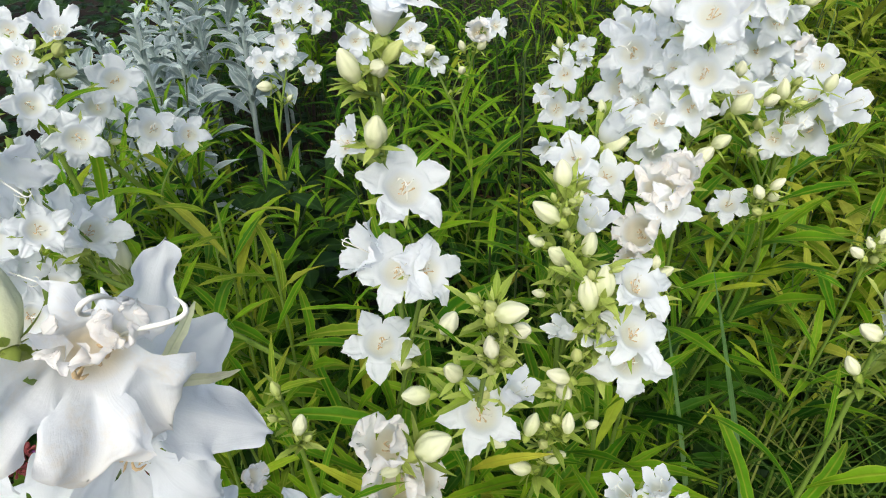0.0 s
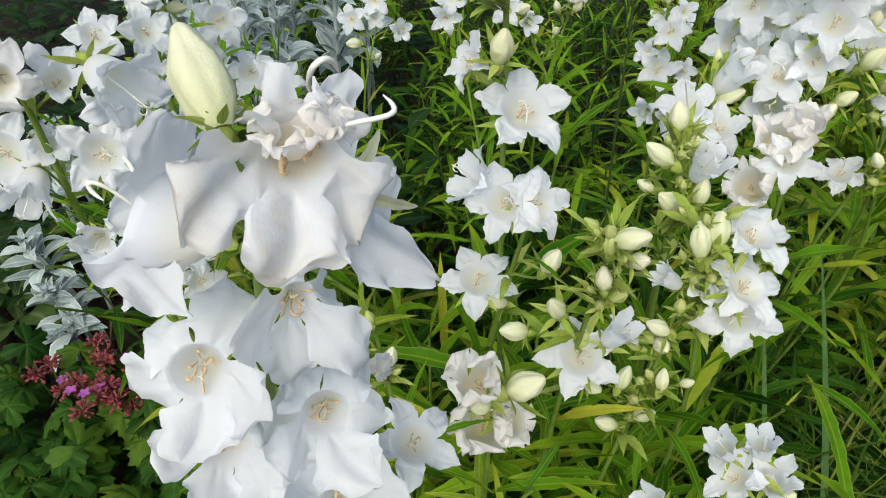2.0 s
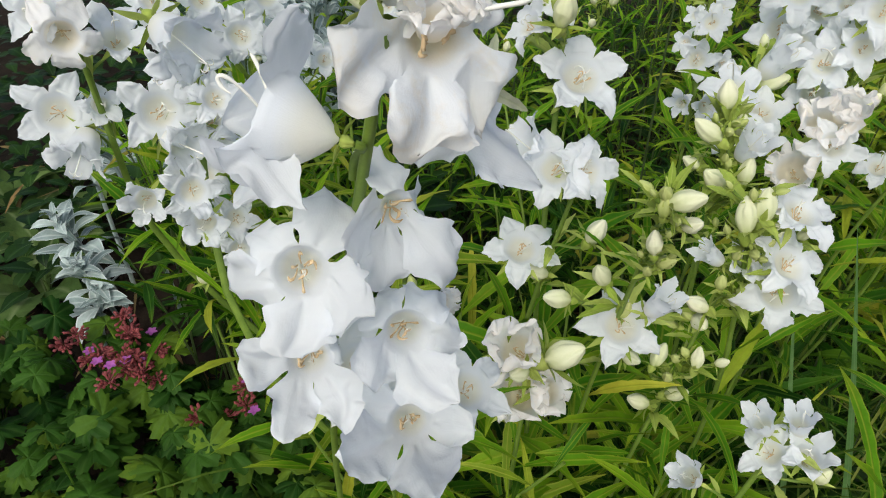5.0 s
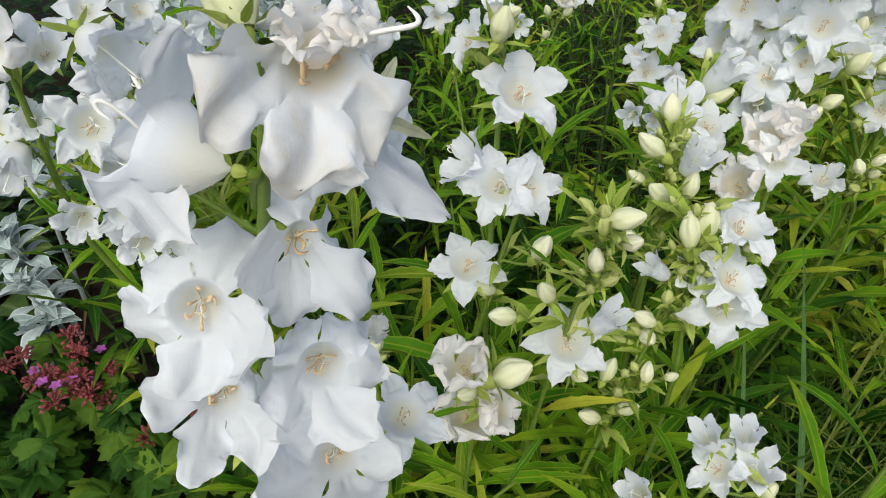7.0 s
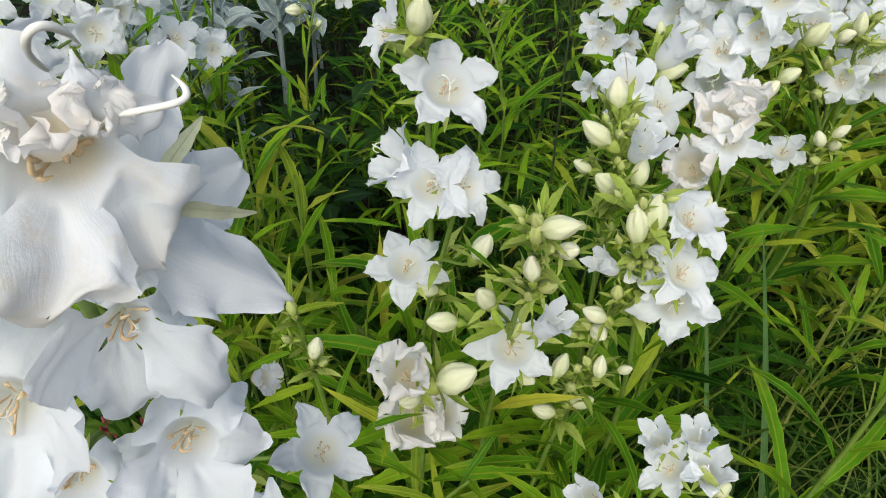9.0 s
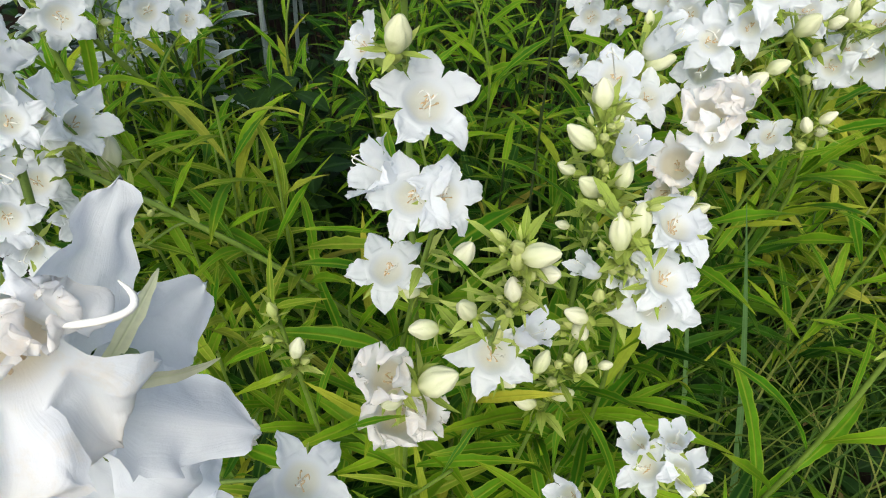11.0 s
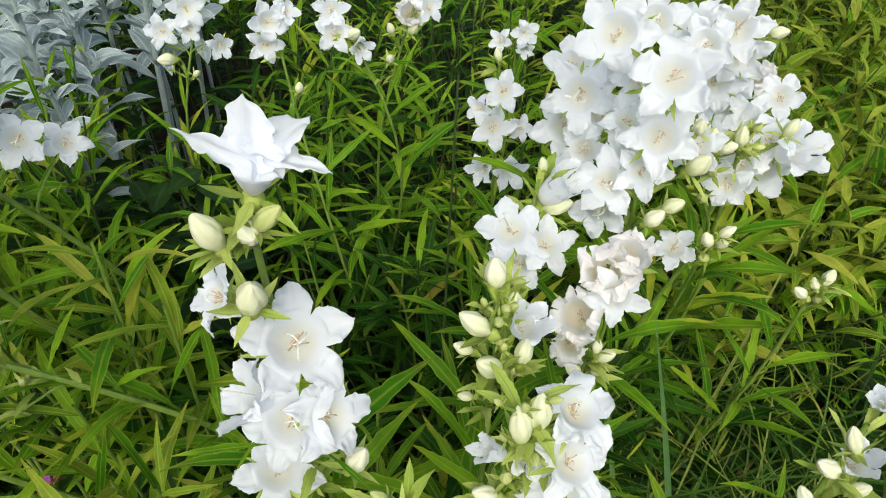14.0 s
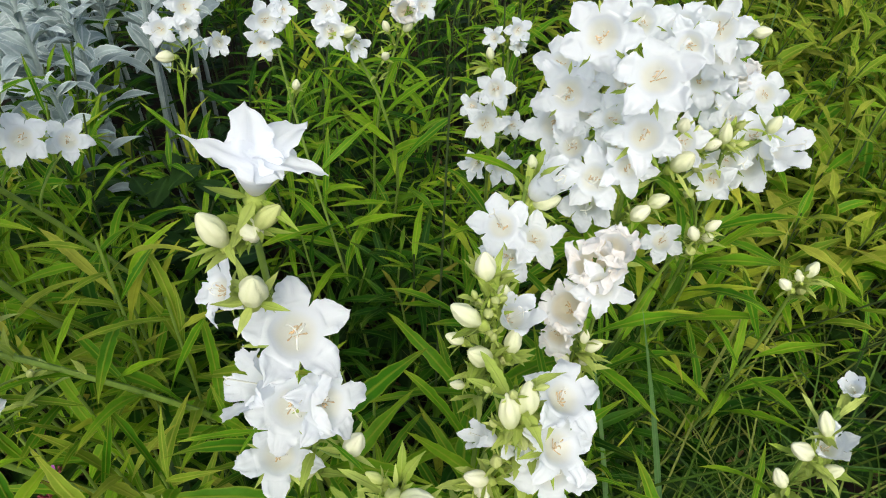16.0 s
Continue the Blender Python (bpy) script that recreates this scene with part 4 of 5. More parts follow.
bellflower('leafy bellflower stem leaning low with upturned white bells',
    (0.000, 0.372), (-0.190, 0.334, 0.545), (-0.232, 0.326, 0.582), [
    ('O', -0.225, 0.318, 0.541, 33, 39, 28),
    ('O', -0.226, 0.315, 0.515, 31, 39, 24),
    ('C', -0.233, 0.328, 0.614, 41, 33, 53),
    ('C', -0.211, 0.330, 0.608, 41, 65, 38),
    ('b', -0.216, 0.352, 0.568, 25, 133, 71),
    ('O', -0.233, 0.305, 0.582, 36, 38, 32),
    ('B', -0.240, 0.338, 0.608, 30, 61, 43),
    ('O', -0.223, 0.300, 0.664, 41, 44, 27),
    ('B', -0.232, 0.335, 0.605, 38, 70, 35),
    ('B', -0.219, 0.340, 0.599, 36, 79, 26),
    ('O', -0.241, 0.335, 0.529, 33, 41, 32),
    ('O', -0.243, 0.315, 0.577, 39, 42, 41),
    ('g', -0.189, 0.328, 0.542, 9, 52, 55),
    ('b', -0.250, 0.300, 0.499, 14, -27, 54),
], leafy=True, thick=1.5)
bellflower('inner bellflower stalk packed with white stars in the clump',
    (0.218, 0.485), (0.218, 0.435, 0.616), (0.141, 0.417, 0.725), [
    ('O', 0.143, 0.395, 0.705, 31, -32, 32),
    ('O', 0.182, 0.415, 0.716, 32, -30, 29),
    ('O', 0.149, 0.410, 0.731, 32, -26, 34),
    ('O', 0.143, 0.378, 0.671, 31, -25, 33),
    ('O', 0.125, 0.400, 0.658, 30, -34, 31),
    ('O', 0.188, 0.395, 0.666, 31, -24, 33),
    ('O', 0.241, 0.430, 0.629, 34, -37, 37),
    ('O', 0.276, 0.470, 0.654, 32, -24, 34),
    ('O', 0.117, 0.430, 0.694, 30, -32, 30),
])
draped_bell(cup_stalk, '', (-0.0207, 0.2267, 0.7652), (-0.0186, 0.2245, 0.7770), 6.2, 41, PETAL, [
    ((-0.0354, 0.2225, 0.7872), 7.0, 0.08),
    ((-0.0217, 0.2375, 0.7879), 12.5, 0.0),
    ((-0.0063, 0.2375, 0.7818), 13.5, 0.0),
    ((-0.0002, 0.2215, 0.7767), 8.5, 0.08),
    ((-0.0176, 0.2158, 0.7772), 8, 0.05)], 0.35, upright=True)
draped_bell(near_stalk, 'withered white bell with tan folds and inrolled lobes', (-0.0507, 0.0688, 0.7786), (-0.0485, 0.0645, 0.7805), 5.6, 3, LIMP, [
    ((-0.0594, 0.0495, 0.7774), 10.5, 0.35),
    ((-0.0493, 0.0539, 0.7670), 13, 0.35),
    ((-0.0410, 0.0640, 0.7645), 10, 0.25),
    ((-0.0438, 0.0707, 0.7837), 11, 0.9),
    ((-0.0538, 0.0654, 0.7842), 11, 0.9)], 0)
draped_bell(near_stalk, 'limp white bell turned sideways', (-0.0670, 0.0725, 0.7571), (-0.0785, 0.0748, 0.7580), 9.5, 5, PETAL, [
    ((-0.0727, 0.0772, 0.7790), 14, 0.15),
    ((-0.0943, 0.0735, 0.7523), 14, 0.1),
    ((-0.0883, 0.0692, 0.7429), 14, 0.2),
    ((-0.0715, 0.0645, 0.7470), 12, 0.3),
    ((-0.0940, 0.0818, 0.7530), 12, 0.1)], 0)
draped_bell(near_stalk, 'large open white bell with long drooping lobes', (-0.0779, 0.0725, 0.7266), (-0.0753, 0.0660, 0.7305), 5.6, 8, PETAL, [
    ((-0.0923, 0.0679, 0.7223), 12, 0.2),
    ((-0.0592, 0.0574, 0.7294), 15, 0.2),
    ((-0.0769, 0.0539, 0.7186), 13, 0.25),
    ((-0.0893, 0.0750, 0.7316), 9, 0.2),
    ((-0.0751, 0.0843, 0.7388), 14, 0.15)], 0.6)
draped_bell(near_stalk, 'limp white bell facing outwards with hanging lobes', (-0.0615, 0.0816, 0.7383), (-0.0583, 0.0777, 0.7396), 3.8, 11, PETAL, [
    ((-0.0640, 0.0610, 0.7400), 13, 0.35),
    ((-0.0569, 0.0929, 0.7283), 8, 0.3),
    ((-0.0477, 0.0810, 0.7185), 10.5, 0.45),
    ((-0.0610, 0.0720, 0.7220), 12, 0.3),
    ((-0.0689, 0.0884, 0.7456), 7, 0.3)], 0.5)
draped_bell(near_stalk, 'limp white bell with hanging split lobes', (-0.0825, 0.0808, 0.6916), (-0.0800, 0.0740, 0.6950), 5.6, 17, PETAL, [
    ((-0.0953, 0.0686, 0.7018), 13, 0.3),
    ((-0.0808, 0.0547, 0.6890), 11, 0.3),
    ((-0.0698, 0.0619, 0.6862), 11, 0.3),
    ((-0.0762, 0.0830, 0.6918), 9, 0.2),
    ((-0.0912, 0.0817, 0.7011), 10, 0.2)], 0.5)
draped_bell(near_stalk, 'large white bell with a long lower lip and one browned lobe', (-0.0599, 0.0859, 0.7000), (-0.0572, 0.0786, 0.7038), 5.6, 23, PETAL, [
    ((-0.0622, 0.0644, 0.6988), 14, 0.2),
    ((-0.0428, 0.0683, 0.6940), 14, 0.2),
    ((-0.0452, 0.0845, 0.6952), 10, 0.2),
    ((-0.0516, 0.0951, 0.7020), 10, 0.2),
    ((-0.0670, 0.0908, 0.7030), 12, 0.2)], 0.5)
draped_bell(near_stalk, 'broad white bell low on the stalk with spread lobes', (-0.0602, 0.0906, 0.6567), (-0.0580, 0.0840, 0.6620), 6.2, 29, PETAL, [
    ((-0.0726, 0.0625, 0.6743), 17, 0.2),
    ((-0.0798, 0.0845, 0.6658), 13, 0.2),
    ((-0.0603, 0.0937, 0.6610), 13, 0.2),
    ((-0.0392, 0.0826, 0.6643), 16, 0.2),
    ((-0.0465, 0.0544, 0.6759), 18, 0.2)], 0.6)
draped_bell(near_stalk, 'white bell facing away with cream sepals behind it', (-0.0434, 0.0678, 0.7722), (-0.0478, 0.0690, 0.7684), 3.8, 14, PETAL, [
    ((-0.0473, 0.0920, 0.7810), 11, 0.15),
    ((-0.0402, 0.0915, 0.7620), 13, 0.15),
    ((-0.0304, 0.0750, 0.7500), 12, 0.1),
    ((-0.0514, 0.0638, 0.7582), 10, 0.1),
    ((-0.0574, 0.0798, 0.7762), 10, 0.1)], 0, True)
for sepal_tip in ((-0.0410, 0.0825, 0.7745), (-0.0345, 0.0780, 0.7630), (-0.0469, 0.0703, 0.7590)):
    cream_sepal(near_stalk, (-0.0434, 0.0678, 0.7722), sepal_tip, 2.0)
curled_style(near_stalk, [(-0.0456, 0.0680, 0.7813), (-0.0409, 0.0640, 0.7873), (-0.0319, 0.0680, 0.7836), (-0.0374, 0.0700, 0.7869)],
    [(-0.0447, 0.0620, 0.7911), (-0.0435, 0.0560, 0.7961), (-0.0407, 0.0580, 0.7992), (-0.0409, 0.0620, 0.7937)])
curled_style(near_stalk, [(-0.0795, 0.0753, 0.7579), (-0.0800, 0.0760, 0.7640), (-0.0825, 0.0775, 0.7690), (-0.0834, 0.0777, 0.7699)],
    [(-0.0825, 0.0760, 0.7600), (-0.0870, 0.0720, 0.7720), (-0.0905, 0.0740, 0.7660), (-0.0858, 0.0724, 0.7645)])


# ---- leafy bellflower shoots between the flowering stalks ----
def bed_edge(y):
    """How far the bellflower leaves reach to the side of the geraniums."""
    return -0.15 - 1.0 * max(0.0, min(0.30, y - 0.34)) - 0.2 * max(0.0, y - 0.6) - 0.02 * math.sin(y * 23)


def canopy(x, y):
    rise = 0.15 * math.exp(-((x + 0.17) ** 2 + (y - 0.40) ** 2) / 0.012)
    hollow = 0.16 * math.exp(-((x - 0.03) ** 2 + (y - 0.40) ** 2) / 0.006) + 0.24 * math.exp(-((x - 0.42) ** 2 + (y - 0.33) ** 2) / 0.022)
    back = 0.09 * math.exp(-((x + 0.33) ** 2 + (y - 0.60) ** 2) / 0.02)
    hollow += 0.13 * math.exp(-((x + 0.15) ** 2 + (y - 0.63) ** 2) / 0.012) + 0.15 * math.exp(-((x - 0.48) ** 2 + (y - 0.45) ** 2) / 0.03)
    hollow += 0.07 * math.exp(-((x + 0.12) ** 2 + (y - 0.52) ** 2) / 0.012) + 0.08 * math.exp(-((x - 0.30) ** 2 + (y - 0.33) ** 2) / 0.015)
    back += 0.06 * math.exp(-((x + 0.28) ** 2 + (y - 0.60) ** 2) / 0.012)
    return 0.39 + rise + back - hollow + 0.08 * noise.noise((x * 5, y * 5, 2)) + 0.05 * noise.noise((x * 13, y * 13, 8)) + (0.04 if x > 0.15 and y > 0.4 else 0.0)


def between(v, low, high):
    return min(1.0, max(0.0, (v - low) / (high - low)))


def yellowing(x, y):
    """The share of yellow-green tips: high towards the open side and at the near corner, fading between."""
    open_side = between(x, 0.15, 0.40) * between(y, 0.46, 0.58)
    corner = between(-x, 0.02, 0.08) * between(-y, -0.50, -0.42)
    return max(0.75 * open_side, 0.55 * corner)


def shoot_leaves(rng, x, y, h):
    """The stem's points and the leaves (place, heading, climb, size) of one leafy shoot."""
    lean = Vector((rng.gauss(0, 0.05), rng.gauss(-0.01, 0.05), 0))
    pts = bezier((x, y, 0), (x, y, h * 0.4), Vector((x, y, h * 0.75)) + lean * 0.6, Vector((x, y, h)) + lean, 8)
    leaves, turn, f = [], rng.uniform(0, 360), 1.0
    while f > 0.5:
        p = pts[min(7, int(f * 8))].lerp(pts[min(8, int(f * 8) + 1)], f * 8 - int(f * 8))
        turn += 137.5 + rng.uniform(-25, 25)
        size = rng.uniform(0.050, 0.092) * (1.15 if x > 0.25 and y > 0.6 else 0.78 if x > 0.1 else 1.14) * (0.45 + 0.55 * min(1, (1.02 - f) * 5))
        leaves.append((p, turn, 38 * (f - 0.5) + rng.uniform(-15, 25), size, f))
        f -= rng.uniform(0.026, 0.055)
    return pts, leaves


rng = random.Random(5)
near_shoots = 0
spots = []
tries = 0
while len(spots) < 720 and tries < 40000:
    tries += 1
    y = 0.14 + 2.0 * rng.random() ** 1.25
    half = 0.30 + 0.62 * y
    x = rng.uniform(-half, half)
    if x < bed_edge(y) or (x - 0.0) ** 2 + (y - 0.02) ** 2 < 0.12 ** 2:
        continue
    if 0.64 < y < 1.1 and x < -0.15 and rng.random() < 0.8:
        continue
    if ((x - 0.45) ** 2 + (y - 0.29) ** 2 < 0.034 or (x - 0.48) ** 2 + (y - 0.43) ** 2 < 0.03) and rng.random() < 0.85:
        continue
    if any((x - a) ** 2 + (y - b) ** 2 < (0.028 + 0.012 * y) ** 2 for a, b in spots):
        continue
    spots.append((x, y))
for i in range(64):
    spots.append((rng.uniform(-0.43, -0.14), rng.uniform(0.46, 0.70)))
for i in range(190):
    y = rng.uniform(0.55, 1.5)
    spots.append((rng.uniform(0.42, 0.55 + 0.62 * y), y))
beside = random.Random(77)
while len(spots) < 1215:
    x, y = beside.uniform(0.40, 1.70), beside.uniform(0.10, 2.20)
    if x > 0.32 + 0.62 * y and ((x - 0.5) / 1.15) ** 2 + ((y - 0.9) / 1.35) ** 2 < 0.85 + 0.5 * noise.noise((x * 2.2, y * 2.2, 4)):
        spots.append((x, y))
rest = Shape()
young_rest = Shape()
yellow_rest = Shape()
rest_stems = Shape()
for x, y in spots:
    h = canopy(x, y) * rng.uniform(0.82, 1.15)
    # leaf tones by place: fewer bright tips where shade lies in the bed
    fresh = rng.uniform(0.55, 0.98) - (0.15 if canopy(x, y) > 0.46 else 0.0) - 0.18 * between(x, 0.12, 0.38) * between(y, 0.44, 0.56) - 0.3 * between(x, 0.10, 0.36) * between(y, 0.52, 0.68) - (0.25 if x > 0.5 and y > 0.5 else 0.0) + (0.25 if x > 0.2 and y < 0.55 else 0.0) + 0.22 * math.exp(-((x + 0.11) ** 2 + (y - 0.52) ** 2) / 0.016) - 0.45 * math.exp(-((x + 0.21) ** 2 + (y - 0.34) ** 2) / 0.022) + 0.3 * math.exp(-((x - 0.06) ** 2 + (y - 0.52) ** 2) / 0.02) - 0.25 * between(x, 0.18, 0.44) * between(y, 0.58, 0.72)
    pts, leaves = shoot_leaves(rng, x, y, h)
    if near_shoots < 110 and 0.2 < y < 0.62 and -0.35 < x < 0.16:
        near_shoots += 1
        thing = new("leafy_shoot")
        thing.location = (x, y, 0)
        tagged(thing, "leafy bellflower shoot with narrow bright green leaves", "plant", "leafy bellflower shoots")
        shape = Shape()
        tube(shape, [p - Vector((x, y, 0)) for p in pts], [0.0022 - 0.00015 * i for i in range(9)], 6)
        part("stem", shape.mesh("stem", STEM), thing)
        for p, turn, climb, size, f in leaves:
            golden = x < -0.05 and y < 0.46 and f > 0.7 and rng.random() < 0.6
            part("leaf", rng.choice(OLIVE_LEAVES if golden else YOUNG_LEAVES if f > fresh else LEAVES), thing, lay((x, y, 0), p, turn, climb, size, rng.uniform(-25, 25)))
    else:
        tube(rest_stems, pts, [0.0022 - 0.00015 * i for i in range(9)], 4)
        for p, turn, climb, size, f in leaves:
            v, faces, uv = blade(size, size * rng.uniform(0.115, 0.155) * (1.25 if x > 0.25 and y > 0.6 else 0.62 if x > 0.14 else 0.80), rng.uniform(10, 40) + climb, rng.uniform(15, 75), 11, rng, 0.28, 0.42, rng.uniform(-0.5, 0.5), 0.2, 1.4, ragged=0.16)
            a = radians(turn)
            v = np.stack([v[:, 0] * math.cos(a) - v[:, 1] * math.sin(a), v[:, 0] * math.sin(a) + v[:, 1] * math.cos(a), v[:, 2]], 1) + np.array(p)
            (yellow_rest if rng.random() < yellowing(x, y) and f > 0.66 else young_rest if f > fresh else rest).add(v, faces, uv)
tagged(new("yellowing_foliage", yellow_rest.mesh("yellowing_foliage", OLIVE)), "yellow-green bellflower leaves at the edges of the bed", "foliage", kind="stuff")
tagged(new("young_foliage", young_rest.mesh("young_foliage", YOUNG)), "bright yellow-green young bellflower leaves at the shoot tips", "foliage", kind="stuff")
tagged(new("bellflower_foliage", rest.mesh("bellflower_foliage", LEAF)), "mass of narrow green bellflower leaves filling the bed, shade coloured in", "foliage", kind="stuff")
# same stems as the near shoots, painted darker for the shade below the leaves
tagged(new("bellflower_stems", rest_stems.mesh("bellflower_stems", DARK_STEM)), "thin green stems under the bellflower leaves, coloured dark as shade", "foliage", kind="stuff")


# ---- round dark leaves, gap shade in their colour, and grass low in the bed ----
def turned(v, a, p):
    return np.stack([v[:, 0] * math.cos(a) - v[:, 1] * math.sin(a), v[:, 0] * math.sin(a) + v[:, 1] * math.cos(a), v[:, 2]], 1) + np.array(p)


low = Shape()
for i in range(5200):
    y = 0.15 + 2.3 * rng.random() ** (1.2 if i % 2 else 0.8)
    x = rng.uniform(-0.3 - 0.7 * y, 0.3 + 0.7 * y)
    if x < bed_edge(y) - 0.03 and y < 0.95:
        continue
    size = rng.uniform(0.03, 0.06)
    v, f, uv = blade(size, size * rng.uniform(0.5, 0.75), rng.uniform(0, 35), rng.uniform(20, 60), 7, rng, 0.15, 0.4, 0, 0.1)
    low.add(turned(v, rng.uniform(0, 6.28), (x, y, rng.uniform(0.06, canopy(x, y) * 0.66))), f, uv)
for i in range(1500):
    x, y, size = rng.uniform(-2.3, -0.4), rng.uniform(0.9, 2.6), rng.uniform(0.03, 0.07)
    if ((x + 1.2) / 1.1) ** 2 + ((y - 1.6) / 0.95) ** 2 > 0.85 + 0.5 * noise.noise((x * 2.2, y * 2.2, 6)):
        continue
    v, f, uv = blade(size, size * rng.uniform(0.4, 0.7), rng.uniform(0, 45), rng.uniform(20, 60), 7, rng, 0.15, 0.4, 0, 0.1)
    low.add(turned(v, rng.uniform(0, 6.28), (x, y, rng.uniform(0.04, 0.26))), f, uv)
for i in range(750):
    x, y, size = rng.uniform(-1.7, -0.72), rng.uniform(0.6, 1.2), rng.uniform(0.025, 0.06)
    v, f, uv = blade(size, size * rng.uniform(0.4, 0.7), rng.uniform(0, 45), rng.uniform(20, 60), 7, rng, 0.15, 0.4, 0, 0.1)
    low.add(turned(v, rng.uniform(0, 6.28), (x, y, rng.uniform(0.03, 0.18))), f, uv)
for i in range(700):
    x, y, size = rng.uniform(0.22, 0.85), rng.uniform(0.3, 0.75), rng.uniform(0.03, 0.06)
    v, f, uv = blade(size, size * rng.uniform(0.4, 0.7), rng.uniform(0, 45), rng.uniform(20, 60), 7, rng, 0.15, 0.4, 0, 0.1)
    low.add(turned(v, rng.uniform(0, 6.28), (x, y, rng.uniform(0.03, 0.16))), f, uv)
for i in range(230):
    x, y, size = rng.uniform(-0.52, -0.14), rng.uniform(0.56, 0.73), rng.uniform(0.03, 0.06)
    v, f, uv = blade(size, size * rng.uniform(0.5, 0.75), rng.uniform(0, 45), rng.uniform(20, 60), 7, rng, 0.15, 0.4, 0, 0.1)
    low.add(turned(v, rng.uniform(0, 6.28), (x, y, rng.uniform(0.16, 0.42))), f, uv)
tagged(new("round_leaves", low.mesh("round_leaves", UNDER)), "dark green rounded leaves low among bellflowers, darkened further as shade", "foliage", kind="stuff")

grass = Shape()
for i in range(900):
    y = 0.22 + 1.7 * rng.random() ** 1.1
    x = rng.uniform(0.02 + 0.1 * y, 0.4 + 0.7 * y) if rng.random() < 0.8 else rng.uniform(-0.2, 0.4)
    if (x - 0.46) ** 2 + (y - 0.38) ** 2 < 0.06 and rng.random() < 0.7:
        continue
    size = rng.uniform(0.22, 0.48)
    v, f, uv = blade(size, rng.uniform(0.0016, 0.004), rng.uniform(50, 88), rng.uniform(10, 110), 9, rng, 0.3, 0.3, rng.uniform(-0.6, 0.6))
    grass.add(turned(v, rng.uniform(0, 6.28), (x, y, 0.05)), f, uv)
for i in range(420):
    x, y = rng.uniform(0.16, 0.62), rng.uniform(0.24, 0.85)
    v, f, uv = blade(rng.uniform(0.18, 0.40), rng.uniform(0.0018, 0.0040), rng.uniform(45, 85), rng.uniform(50, 130), 10, rng, 0.3, 0.3, rng.uniform(-0.6, 0.6))
    grass.add(turned(v, rng.uniform(0, 6.28), (x, y, rng.uniform(0.05, 0.20))), f, uv)
tagged(new("grass", grass.mesh("grass", GRASS)), "thin arching grass blades between the bellflower leaves", "grass", kind="stuff")

# ---- lamb's ear ----
FELT = [leaf_mesh("felt_leaf", SILVER, 40 + i, length=1.0, width=w, rise=r, droop=d, rows=12, fold=0.25, widest=0.5, twist=tw, wave=0.14, power=1.3, ragged=0.06)
        for i, (w, r, d, tw) in enumerate(((0.36, 45, 60, 0.3), (0.31, 35, 80, -0.3), (0.39, 30, 70, 0.2), (0.34, 55, 40, -0.1), (0.29, 60, 90, 0.4)))]


def lambs_ear(x, y, h, seed):
    rng = random.Random(seed)
    thing = new("lambs_ear")
    thing.location = (x, y, 0)
    tagged(thing, "silver woolly lamb's ear with felted pointed leaves", "plant", "silver lamb's ears")
    lean = Vector((rng.gauss(0, 0.03), rng.gauss(-0.02, 0.03), 0))
    pts = bezier((0, 0, 0), (0, 0, h * 0.4), Vector((0, 0, h * 0.7)) + lean * 0.5, Vector((0, 0, h)) + lean, 10)
    shape = Shape()
    tube(shape, pts, [0.004 - 0.0001 * i for i in range(11)], 7)
    part("stem", shape.mesh("stem", SILVER), thing)
    f, turn = 1.0, rng.uniform(0, 360)
    while f > 0.66:
        k = min(9, int(f * 10))
        p = pts[k].lerp(pts[k + 1], f * 10 - k)
        turn += 90 + rng.uniform(-20, 20)
        size = (0.018 + 0.046 * min(1, (1.0 - f) * 5)) * rng.uniform(0.75, 1.2)
        for side in (0, 180):
            part("leaf", rng.choice(FELT), thing, lay((0, 0, 0), p, turn + side + rng.uniform(-18, 18), 60 * (f - 0.7) + rng.uniform(-20, 20), size, rng.uniform(-25, 25)))
        f -= (0.018 if f > 0.9 else 0.034) * rng.uniform(0.7, 1.3)
    return thing


lamb_rng = random.Random(21)
for i in range(44):
    row, col = divmod(i, 7)
    lx = -0.66 + 0.075 * col + 0.04 * (row % 2) + lamb_rng.uniform(-0.03, 0.03)
    ly = 0.74 + 0.09 * row + lamb_rng.uniform(-0.03, 0.03)
    if lx > -0.255:
        continue
    lambs_ear(lx, ly, 0.55 + lamb_rng.uniform(-0.06, 0.05) - 0.75 * max(0, -0.36 - lx), 60 + i)
for i, (lx, ly, lh) in enumerate(((-0.60, 0.61, 0.22), (-0.62, 0.57, 0.19), (-0.64, 0.67, 0.25))):
    lambs_ear(lx, ly, lh, 120 + i)


